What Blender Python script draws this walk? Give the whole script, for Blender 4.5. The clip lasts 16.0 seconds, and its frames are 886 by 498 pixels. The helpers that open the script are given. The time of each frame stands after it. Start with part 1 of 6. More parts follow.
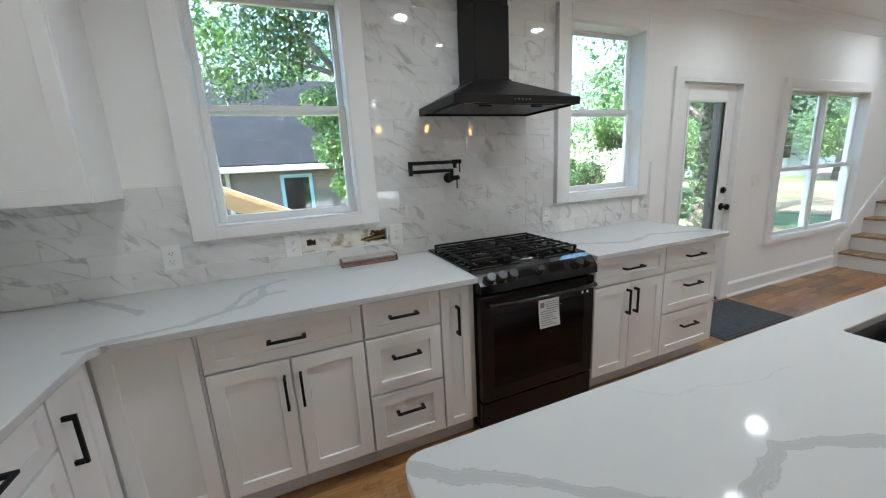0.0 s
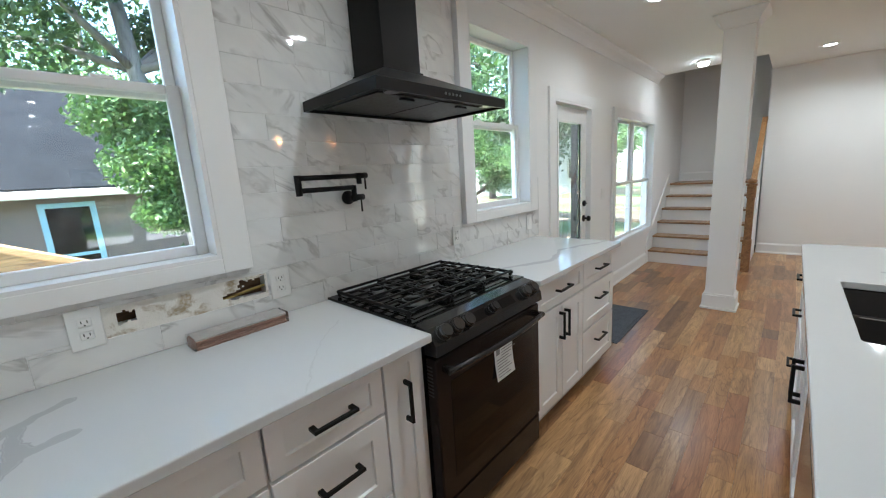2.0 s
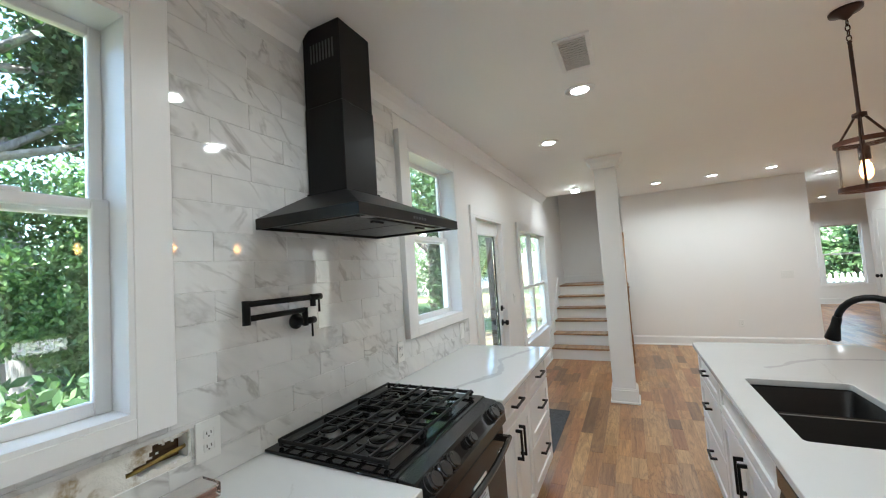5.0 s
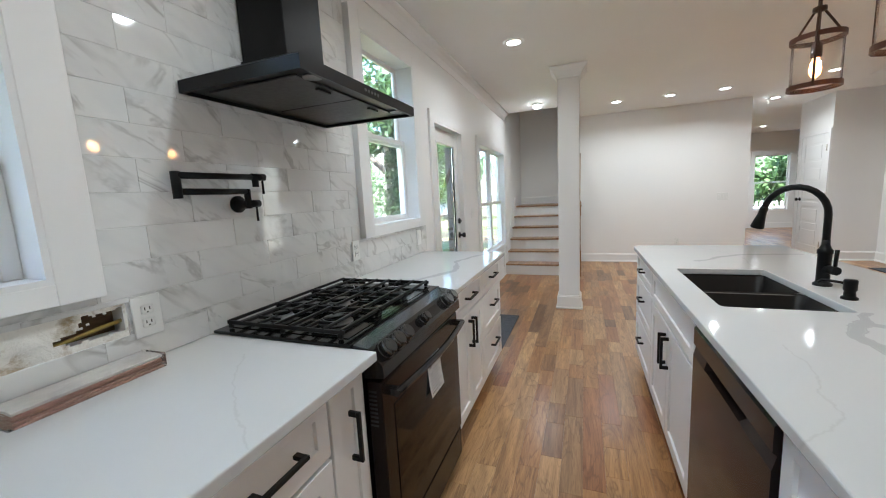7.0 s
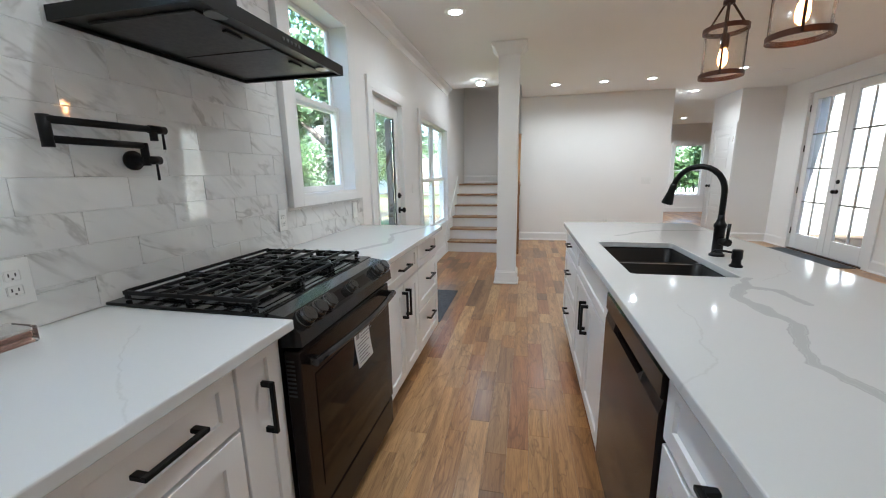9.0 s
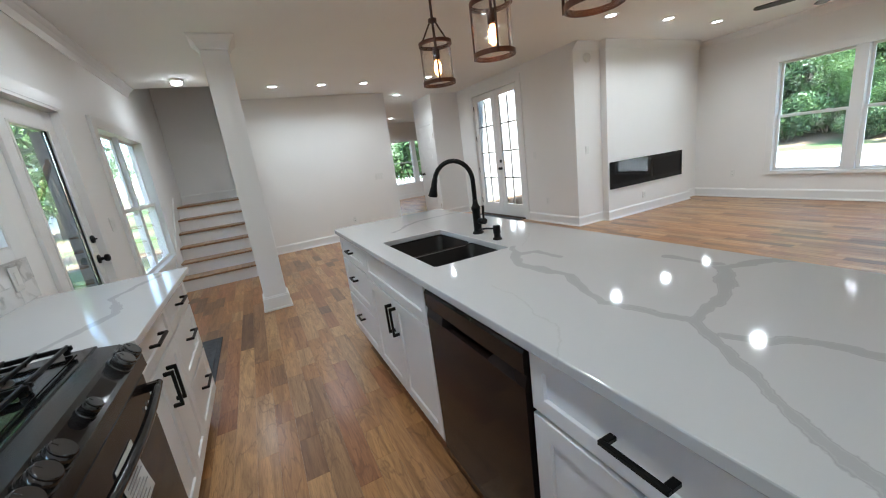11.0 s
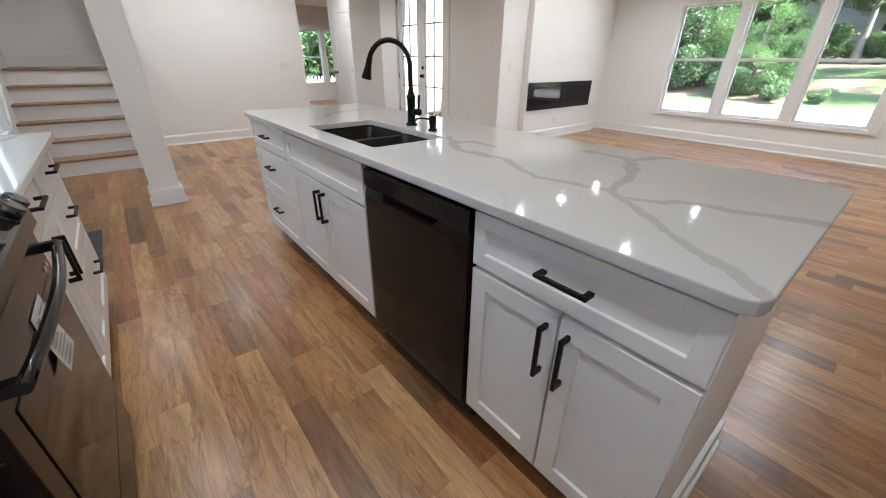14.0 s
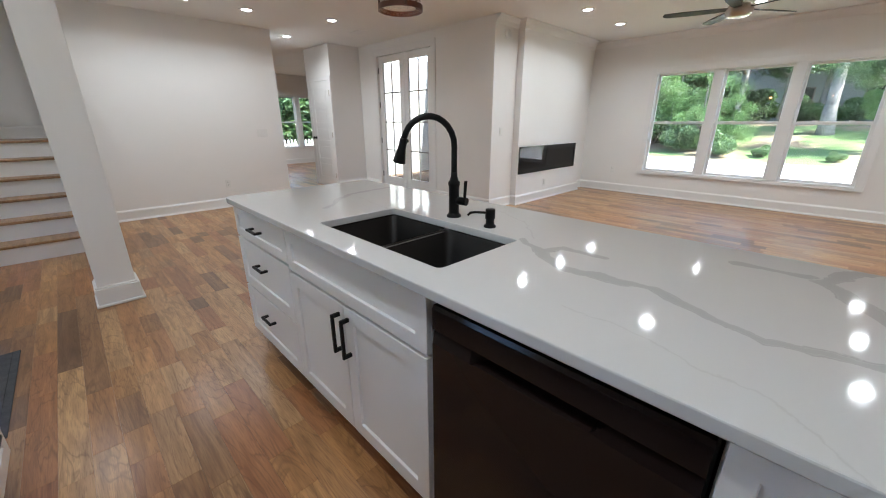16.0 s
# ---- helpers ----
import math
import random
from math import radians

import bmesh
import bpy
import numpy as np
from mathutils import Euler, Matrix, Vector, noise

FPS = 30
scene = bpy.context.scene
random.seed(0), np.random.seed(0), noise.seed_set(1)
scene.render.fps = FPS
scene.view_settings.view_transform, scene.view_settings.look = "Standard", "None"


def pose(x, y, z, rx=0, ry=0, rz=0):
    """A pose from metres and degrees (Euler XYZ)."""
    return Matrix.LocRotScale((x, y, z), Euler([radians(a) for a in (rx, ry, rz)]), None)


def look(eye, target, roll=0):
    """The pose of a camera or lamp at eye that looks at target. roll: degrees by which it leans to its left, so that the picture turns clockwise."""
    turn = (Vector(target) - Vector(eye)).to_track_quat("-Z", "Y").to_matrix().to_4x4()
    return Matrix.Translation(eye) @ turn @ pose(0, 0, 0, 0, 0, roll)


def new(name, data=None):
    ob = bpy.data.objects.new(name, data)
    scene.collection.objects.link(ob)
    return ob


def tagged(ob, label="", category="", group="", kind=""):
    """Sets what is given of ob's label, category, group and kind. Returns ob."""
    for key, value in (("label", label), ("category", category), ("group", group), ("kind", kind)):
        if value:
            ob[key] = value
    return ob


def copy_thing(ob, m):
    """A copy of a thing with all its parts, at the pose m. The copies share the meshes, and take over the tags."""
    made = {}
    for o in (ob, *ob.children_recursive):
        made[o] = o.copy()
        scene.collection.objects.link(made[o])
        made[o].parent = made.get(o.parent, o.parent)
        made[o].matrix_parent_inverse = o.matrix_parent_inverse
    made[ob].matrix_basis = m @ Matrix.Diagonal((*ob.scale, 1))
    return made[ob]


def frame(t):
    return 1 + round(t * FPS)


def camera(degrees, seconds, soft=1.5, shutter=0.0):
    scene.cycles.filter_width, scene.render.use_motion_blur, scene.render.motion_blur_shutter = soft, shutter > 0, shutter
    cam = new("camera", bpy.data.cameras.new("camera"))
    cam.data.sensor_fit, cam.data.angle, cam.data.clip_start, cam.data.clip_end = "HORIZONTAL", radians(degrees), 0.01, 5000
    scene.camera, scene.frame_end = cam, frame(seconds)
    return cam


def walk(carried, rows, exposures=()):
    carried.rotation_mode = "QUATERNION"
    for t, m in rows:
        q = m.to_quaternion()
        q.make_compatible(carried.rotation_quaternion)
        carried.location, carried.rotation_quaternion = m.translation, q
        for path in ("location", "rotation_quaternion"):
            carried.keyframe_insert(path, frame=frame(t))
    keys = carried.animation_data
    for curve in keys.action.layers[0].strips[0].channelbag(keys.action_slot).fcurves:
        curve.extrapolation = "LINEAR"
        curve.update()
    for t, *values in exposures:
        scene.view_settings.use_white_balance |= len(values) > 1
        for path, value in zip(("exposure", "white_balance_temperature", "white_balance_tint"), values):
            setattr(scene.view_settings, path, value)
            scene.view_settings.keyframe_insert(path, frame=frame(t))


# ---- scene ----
cam = camera(99.8, 16.0, 1.1)
PATH = [
    (0, (0.317, 0.435, 1.453), (1.06, 2.238, 1.012), -3.0),
    (0.5, (0.351, 0.612, 1.43), (1.241, 2.35, 0.995), -2.9),
    (1, (0.33, 0.772, 1.422), (1.339, 2.45, 1.01), -3.4),
    (1.5, (0.283, 0.958, 1.431), (1.491, 2.508, 1.061), -3.1),
    (2, (0.292, 1.103, 1.434), (1.721, 2.452, 1.059), -3.6),
    (2.5, (0.339, 1.232, 1.47), (1.889, 2.452, 1.139), -3.1),
    (3, (0.311, 1.303, 1.524), (1.911, 2.485, 1.312), -2.8),
    (3.5, (0.249, 1.351, 1.581), (1.932, 2.431, 1.576), -3.6),
    (3.7, (0.223, 1.347, 1.597), (1.926, 2.395, 1.649), -4.0),
    (5.8, (0.169, 1.389, 1.468), (1.994, 2.205, 1.527), -3.9),
    (6, (0.173, 1.386, 1.45), (2.002, 2.194, 1.456), -3.5),
    (6.5, (0.197, 1.391, 1.41), (2.031, 2.177, 1.277), -2.9),
    (7, (0.211, 1.39, 1.359), (2.061, 2.096, 1.081), -3.0),
    (7.5, (0.209, 1.316, 1.325), (2.071, 1.985, 1.027), -2.6),
    (8, (0.192, 1.237, 1.302), (2.041, 1.927, 0.978), -2.2),
    (8.5, (0.203, 1.236, 1.303), (2.019, 1.977, 0.906), -1.8),
    (9, (0.247, 1.335, 1.309), (2.16, 1.762, 0.913), -1.0),
    (9.5, (0.311, 1.429, 1.317), (2.27, 1.373, 0.917), -2.5),
    (10, (0.425, 1.475, 1.335), (2.349, 1.144, 0.9), -5.5),
    (10.2, (0.449, 1.488, 1.359), (2.346, 1.038, 0.912), -6.3),
    (12.3, (0.362, 1.629, 1.303), (1.878, 0.457, 0.731), -3.9),
    (12.5, (0.361, 1.649, 1.286), (1.842, 0.446, 0.688), -2.8),
    (13, (0.367, 1.651, 1.239), (1.803, 0.453, 0.528), -1.7),
    (13.5, (0.386, 1.676, 1.225), (1.777, 0.532, 0.354), -0.3),
    (14, (0.411, 1.692, 1.235), (1.784, 0.554, 0.331), 0.5),
    (14.5, (0.538, 1.663, 1.263), (1.914, 0.524, 0.363), 0.5),
    (15, (0.713, 1.597, 1.281), (2.146, 0.431, 0.514), 0.0),
    (15.5, (0.904, 1.601, 1.286), (2.336, 0.404, 0.568), 0.4),
    (16, (1.084, 1.595, 1.302), (2.436, 0.27, 0.654), -0.1),
]
EXPOSURE = [(0, 3.37, 5680, 2), (1.0, 3.33, 5680, 2), (3.5, 3.55, 5760, 1), (6, 3.56, 5860, 2), (7, 3.55, 5780, 3), (9, 3.5, 5680, 3), (10, 3.32, 5660, 2), (12.5, 3.22, 5780, 5), (14, 3.45, 6000, 7), (16, 3.22, 5880, 6)]
walk(cam, [(t, look(eye, target, roll)) for t, eye, target, roll in PATH], EXPOSURE)
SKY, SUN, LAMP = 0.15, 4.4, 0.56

# ---- world, sun ----
world = bpy.data.worlds.new("sky_world")
scene.world = world
world.use_nodes = True
wn = world.node_tree
sky = wn.nodes.new("ShaderNodeTexSky")
sky.sky_type, sky.sun_disc = "NISHITA", False
sky.sun_elevation, sky.sun_rotation = radians(55), radians(275)
wn.nodes["Background"].inputs["Strength"].default_value = SKY
wn.links.new(sky.outputs["Color"], wn.nodes["Background"].inputs["Color"])
sun = new("sun", bpy.data.lights.new("sun", "SUN"))
sun.data.energy, sun.data.angle, sun.data.color = SUN, radians(0.6), (1.0, 0.95, 0.87)
sun.matrix_world = look((0, 0, 30), (18, 3, 30 - 26))

# ---- small tools ----
X, Y, Z = Vector((1, 0, 0)), Vector((0, 1, 0)), Vector((0, 0, 1))


def box(bm, x0, x1, y0, y1, z0, z1, bevel=0.0, seg=1):
    vs = [bm.verts.new((x, y, z)) for x in (x0, x1) for y in (y0, y1) for z in (z0, z1)]
    fs = [bm.faces.new([vs[i] for i in q]) for q in ((0, 1, 3, 2), (4, 6, 7, 5), (0, 4, 5, 1), (2, 3, 7, 6), (0, 2, 6, 4), (1, 5, 7, 3))]
    if bevel:
        es = list({e for f in fs for e in f.edges})
        bmesh.ops.bevel(bm, geom=es, offset=bevel, segments=seg, affect="EDGES", profile=0.5)
    return vs


def tube(bm, a, b, r0, r1=None, n=12, caps=True):
    a, b = Vector(a), Vector(b)
    r1 = r0 if r1 is None else r1
    d = (b - a).normalized()
    u = d.cross(Z if abs(d.z) < 0.9 else X).normalized()
    w = d.cross(u)
    ra = [bm.verts.new(a + (u * math.cos(t) + w * math.sin(t)) * r0) for t in [2 * math.pi * i / n for i in range(n)]]
    rb = [bm.verts.new(b + (u * math.cos(t) + w * math.sin(t)) * r1) for t in [2 * math.pi * i / n for i in range(n)]]
    for i in range(n):
        f = bm.faces.new((ra[i], ra[(i + 1) % n], rb[(i + 1) % n], rb[i]))
        f.smooth = n > 6
    if caps:
        bm.faces.new(ra[::-1])
        bm.faces.new(rb)


def pipe(bm, pts, r, n=10, caps=True):
    """A round pipe along points; r a number or one a point."""
    pts = [Vector(p) for p in pts]
    rs = r if isinstance(r, (list, tuple)) else [r] * len(pts)
    rings, u = [], None
    for i, p in enumerate(pts):
        d = (pts[min(i + 1, len(pts) - 1)] - pts[max(i - 1, 0)]).normalized()
        if u is None:
            u = d.cross(Z if abs(d.z) < 0.9 else X).normalized()
        u = (u - d * u.dot(d)).normalized()
        w = d.cross(u)
        rings.append([bm.verts.new(p + (u * math.cos(2 * math.pi * k / n) + w * math.sin(2 * math.pi * k / n)) * rs[i]) for k in range(n)])
    for a, b in zip(rings, rings[1:]):
        for k in range(n):
            bm.faces.new((a[k], a[(k + 1) % n], b[(k + 1) % n], b[k])).smooth = True
    if caps:
        bm.faces.new(rings[0][::-1])
        bm.faces.new(rings[-1])


def lathe(bm, profile, centre, n=24, axis="z"):
    """Turns (radius, height) pairs round an upright or lying axis."""
    c = Vector(centre)
    rings = []
    for r, h in profile:
        ring = []
        for k in range(n):
            a = 2 * math.pi * k / n
            q = {"z": (r * math.cos(a), r * math.sin(a), h), "y": (r * math.cos(a), h, -r * math.sin(a)), "x": (h, r * math.cos(a), r * math.sin(a))}[axis]
            ring.append(bm.verts.new(c + Vector(q)))
        rings.append(ring)
    for a, b in zip(rings, rings[1:]):
        for k in range(n):
            bm.faces.new((a[k], a[(k + 1) % n], b[(k + 1) % n], b[k])).smooth = True
    bm.faces.new(rings[0][::-1])
    bm.faces.new(rings[-1])


def prism(bm, outline, axis, lo, hi):
    """Pushes a 2D outline along an axis: x takes (y, z), y takes (x, z), z takes (x, y)."""
    def at(p, h):
        return {"x": (h, p[0], p[1]), "y": (p[0], h, p[1]), "z": (p[0], p[1], h)}[axis]
    a = [bm.verts.new(at(p, lo)) for p in outline]
    b = [bm.verts.new(at(p, hi)) for p in outline]
    n = len(outline)
    for i in range(n):
        bm.faces.new((a[i], a[(i + 1) % n], b[(i + 1) % n], b[i]))
    bm.faces.new(a[::-1])
    bm.faces.new(b)


def mesh_of(name, bm, material):
    bmesh.ops.recalc_face_normals(bm, faces=bm.faces[:])
    me = bpy.data.meshes.new(name)
    bm.to_mesh(me)
    bm.free()
    for m in (material if isinstance(material, (list, tuple)) else [material]):
        me.materials.append(m)
    return me


ROOTS = {}


def thing(name, at, label, category, group="", kind=""):
    """An Empty at the base of a thing; at is a place or a pose."""
    m = at if isinstance(at, Matrix) else Matrix.Translation(at)
    ob = new(name)
    ob.empty_display_size = 0.1
    ob.matrix_world = m
    ROOTS[ob.name] = m
    return tagged(ob, label, category, group, kind)


def part(name, bm, material, parent, label="", local=False):
    """One mesh under a thing or a part; local: the bmesh is in the thing's own axes."""
    root = parent
    while root.parent:
        root = root.parent
    if not local:
        bm.transform(ROOTS[root.name].inverted())
    ob = new(name, mesh_of(name, bm, material))
    ob.parent = parent
    if label:
        ob["label"] = label
    return ob


def solid(name, bm, material, label, category, group="", kind=""):
    """A thing or a piece of the setting that is one mesh."""
    return tagged(new(name, mesh_of(name, bm, material)), label, category, group, kind)


# ---- materials ----
def material(name, colour=(0.8, 0.8, 0.8), rough=0.5, metal=0.0, **more):
    m = bpy.data.materials.new(name)
    m.use_nodes = True
    b = m.node_tree.nodes["Principled BSDF"]
    b.inputs["Base Color"].default_value = (*colour, 1)
    b.inputs["Roughness"].default_value = rough
    b.inputs["Metallic"].default_value = metal
    for k, v in more.items():
        b.inputs[k.replace("_", " ")].default_value = v
    return m


def nd(m, kind, **sets):
    n = m.node_tree.nodes.new(kind)
    for k, v in sets.items():
        if k.startswith("i_"):
            n.inputs[k[2:]].default_value = v
        else:
            set_node(n, k, v)
    return n


def set_node(n, k, v):
    if k == "operation":
        n.operation = v
    elif k == "blend_type":
        n.blend_type = v
    elif k == "data_type":
        n.data_type = v
    elif k == "noise_dimensions":
        n.noise_dimensions = v
    elif k == "interpolation_type":
        n.interpolation_type = v


def ln(m, a, b):
    m.node_tree.links.new(a, b)


def bsdf(m):
    return m.node_tree.nodes["Principled BSDF"]


def position(m):
    return m.node_tree.nodes.new("ShaderNodeNewGeometry").outputs["Position"]


def noise_out(m, vec, scale, detail=4.0, rough=0.55, distort=0.0, stretch=None):
    if stretch:
        mp = nd(m, "ShaderNodeVectorMath", operation="MULTIPLY")
        ln(m, vec, mp.inputs[0])
        mp.inputs[1].default_value = stretch
        vec = mp.outputs[0]
    t = nd(m, "ShaderNodeTexNoise")
    t.inputs["Scale"].default_value, t.inputs["Detail"].default_value = scale, detail
    t.inputs["Roughness"].default_value, t.inputs["Distortion"].default_value = rough, distort
    ln(m, vec, t.inputs["Vector"])
    return t.outputs["Fac"]


def ramp(m, fac, stops):
    r = nd(m, "ShaderNodeValToRGB")
    e = r.color_ramp.elements
    while len(e) < len(stops):
        e.new(0.5)
    for el, (p, c) in zip(e, stops):
        el.position, el.color = p, (*c, 1) if len(c) == 3 else c
    ln(m, fac, r.inputs["Fac"])
    return r.outputs["Color"]


def calc(m, op, a, b=None, c=None, clamp=False):
    n = nd(m, "ShaderNodeMath", operation=op)
    n.use_clamp = clamp
    for i, v in enumerate((a, b, c)):
        if v is None:
            continue
        if isinstance(v, (int, float)):
            n.inputs[i].default_value = v
        else:
            ln(m, v, n.inputs[i])
    return n.outputs[0]


def vec(m, op, a, b=None):
    n = nd(m, "ShaderNodeVectorMath", operation=op)
    for i, v in enumerate((a, b)):
        if v is None:
            continue
        if isinstance(v, (tuple, list)):
            n.inputs[i].default_value = v
        else:
            ln(m, v, n.inputs[i])
    return n


def mixc(m, fac, a, b):
    n = nd(m, "ShaderNodeMix", data_type="RGBA")
    for s, v in ((n.inputs[0], fac), (n.inputs[6], a), (n.inputs[7], b)):
        if isinstance(v, (int, float)):
            s.default_value = v
        elif isinstance(v, (tuple, list)):
            s.default_value = (*v, 1)
        else:
            ln(m, v, s)
    return n.outputs[2]


def bump(m, height, strength=0.1, distance=0.01):
    b = nd(m, "ShaderNodeBump")
    b.inputs["Strength"].default_value, b.inputs["Distance"].default_value = strength, distance
    ln(m, height, b.inputs["Height"])
    ln(m, b.outputs["Normal"], bsdf(m).inputs["Normal"])


def roughness(m, fac, lo, hi):
    r = nd(m, "ShaderNodeMapRange")
    r.inputs["To Min"].default_value, r.inputs["To Max"].default_value = lo, hi
    ln(m, fac, r.inputs["Value"])
    ln(m, r.outputs[0], bsdf(m).inputs["Roughness"])


def painted(name, colour, rough, grain=350, strength=0.06, blotch=0.03):
    m = material(name, colour, rough)
    p = position(m)
    big = noise_out(m, p, 1.3, 3)
    ln(m, mixc(m, big, tuple(c * (1 - blotch) for c in colour), tuple(min(1, c * (1 + blotch)) for c in colour)), bsdf(m).inputs["Base Color"])
    fine = noise_out(m, p, grain, 2)
    bump(m, fine, strength, 0.002)
    roughness(m, noise_out(m, p, 6, 3), rough - 0.05, rough + 0.06)
    return m


M = {}
M["wall"] = painted("wall_paint", (0.85, 0.84, 0.825), 0.55, 220, 0.10)
M["grey_wall"] = painted("stairwell_paint", (0.83, 0.825, 0.815), 0.6, 220, 0.10)
M["ceiling"] = painted("ceiling_paint", (0.87, 0.865, 0.84), 0.75, 160, 0.12)
M["trim"] = painted("trim_paint", (0.83, 0.825, 0.815), 0.32, 90, 0.03, 0.015)
M["cabinet"] = painted("cabinet_paint", (0.85, 0.845, 0.835), 0.33, 120, 0.03, 0.015)
M["vinyl"] = painted("window_vinyl", (0.80, 0.80, 0.795), 0.35, 120, 0.02, 0.015)
M["plastic"] = painted("white_plastic", (0.80, 0.80, 0.78), 0.3, 100, 0.01, 0.01)
M["slot"] = material("dark_slot", (0.02, 0.02, 0.02), 0.6)
M["gap"] = material("shadow_gap", (0.25, 0.24, 0.23), 0.8)
M["toe"] = painted("toe_kick_grey", (0.62, 0.61, 0.6), 0.6)


def metal(name, colour, rough, metallic=1.0, brushed=(1, 1, 1), amount=0.08):
    m = material(name, colour, rough, metallic)
    p = position(m)
    n = noise_out(m, p, 60, 3, stretch=brushed)
    roughness(m, n, rough - amount, rough + amount)
    bump(m, n, 0.03, 0.001)
    b = noise_out(m, p, 5, 3)
    ln(m, mixc(m, b, tuple(c * 0.94 for c in colour), tuple(c * 1.06 for c in colour)), bsdf(m).inputs["Base Color"])
    return m


M["black"] = metal("matt_black_metal", (0.008, 0.0078, 0.0078), 0.42, 0.1)
M["blackss"] = metal("black_stainless", (0.009, 0.0085, 0.0085), 0.15, 0.1, (0.3, 6, 6), 0.03)
M["knob"] = metal("dark_knob_metal", (0.09, 0.09, 0.09), 0.2, 0.8, (1, 1, 1), 0.03)
M["hoodblack"] = metal("hood_black_steel", (0.012, 0.0115, 0.0115), 0.38, 0.2, (0.3, 6, 6), 0.04)
M["dwdoor"] = metal("dark_stainless_brown", (0.015, 0.0095, 0.0085), 0.1, 0.0, (0.05, 3, 3), 0.02)
M["enamel"] = metal("black_enamel", (0.005, 0.005, 0.005), 0.1, 0.0)
M["iron"] = metal("cast_iron", (0.007, 0.007, 0.007), 0.42, 0.0, amount=0.1)
M["oven"] = metal("oven_door_steel", (0.017, 0.0125, 0.0115), 0.16, 0.0, (0.3, 6, 6), 0.03)
M["blackglass"] = material("black_glass", (0.005, 0.004, 0.004), 0.05)
for key, level in (("black", 0.22), ("blackss", 0.5), ("hoodblack", 0.2), ("dwdoor", 0.18), ("enamel", 0.28), ("iron", 0.25), ("oven", 0.2), ("blackglass", 0.2)):
    bsdf(M[key]).inputs["Specular IOR Level"].default_value = level
M["alu"] = metal("burner_aluminium", (0.13, 0.13, 0.13), 0.35, 0.9)
M["nickel"] = metal("brushed_nickel", (0.5, 0.45, 0.4), 0.3, 1.0, (6, 6, 0.4))
M["bronze"] = metal("oiled_bronze", (0.06, 0.035, 0.028), 0.4, 0.8)
M["copper"] = metal("copper_bronze", (0.085, 0.037, 0.024), 0.42, 0.8)
M["sink"] = metal("black_sink", (0.007, 0.0065, 0.006), 0.42, 0.0)
bsdf(M["sink"]).inputs["Specular IOR Level"].default_value = 0.25
# lighter than the black sink: the divider's highlight is put into its colour
M["rim"] = metal("sink_rim_highlight", (0.16, 0.155, 0.15), 0.35, 0.5)
M["blade"] = metal("dark_fan_blade", (0.018, 0.018, 0.019), 0.5, 0.0, (1, 8, 1))
M["filter"] = metal("hood_filter", (0.05, 0.05, 0.052), 0.45, 0.8)
M["hinge"] = metal("bronze_hinge", (0.03, 0.028, 0.025), 0.45, 0.5)

glass = material("clear_glass", (1, 1, 1), 0.0)
bsdf(glass).inputs["Transmission Weight"].default_value = 1.0
bsdf(glass).inputs["IOR"].default_value = 1.45
M["glass"] = glass
seeded = material("seeded_glass", (1, 0.98, 0.96), 0.02)
clear = nd(seeded, "ShaderNodeBsdfTransparent")
clear.inputs["Color"].default_value = (0.985, 0.97, 0.95, 1)
sheen = nd(seeded, "ShaderNodeBsdfGlossy")
sheen.inputs["Roughness"].default_value = 0.2
facing = nd(seeded, "ShaderNodeLayerWeight")
facing.inputs["Blend"].default_value = 0.35
seeds = calc(seeded, "MULTIPLY_ADD", noise_out(seeded, position(seeded), 170, 1), 9.0, -6.1, clamp=True)
gloss = calc(seeded, "ADD", calc(seeded, "MULTIPLY", facing.outputs["Facing"], 0.32), calc(seeded, "MULTIPLY", seeds, 0.35), clamp=True)
blend = nd(seeded, "ShaderNodeMixShader")
ln(seeded, gloss, blend.inputs[0])
ln(seeded, clear.outputs[0], blend.inputs[1])
ln(seeded, sheen.outputs[0], blend.inputs[2])
ln(seeded, blend.outputs[0], seeded.node_tree.nodes["Material Output"].inputs["Surface"])
M["seeded"] = seeded
wrap = material("plastic_wrap", (0.9, 0.88, 0.86), 0.12)
bsdf(wrap).inputs["Transmission Weight"].default_value = 1.0
bsdf(wrap).inputs["IOR"].default_value = 1.12
bump(wrap, noise_out(wrap, position(wrap), 30, 3), 0.5, 0.004)
M["wrap"] = wrap


def glowing(name, colour, strength):
    m = material(name, (0.9, 0.9, 0.9), 0.4)
    bsdf(m).inputs["Emission Color"].default_value = (*colour, 1)
    bsdf(m).inputs["Emission Strength"].default_value = strength
    return m


M["led"] = glowing("led_lens", (1.0, 0.98, 0.95), 3.0)
M["filament"] = glowing("warm_filament", (1.0, 0.5, 0.18), 9.0)
M["bulbglass"] = glowing("amber_bulb", (1.0, 0.33, 0.10), 1.3)


def ridge(m, p, scale, width, distort=0.6, detail=5.0):
    """Thin winding lines where a noise crosses its middle."""
    n = noise_out(m, p, scale, detail, 0.55, distort)
    d = calc(m, "ABSOLUTE", calc(m, "SUBTRACT", n, 0.5))
    return calc(m, "SUBTRACT", 1.0, calc(m, "DIVIDE", d, width), clamp=True)


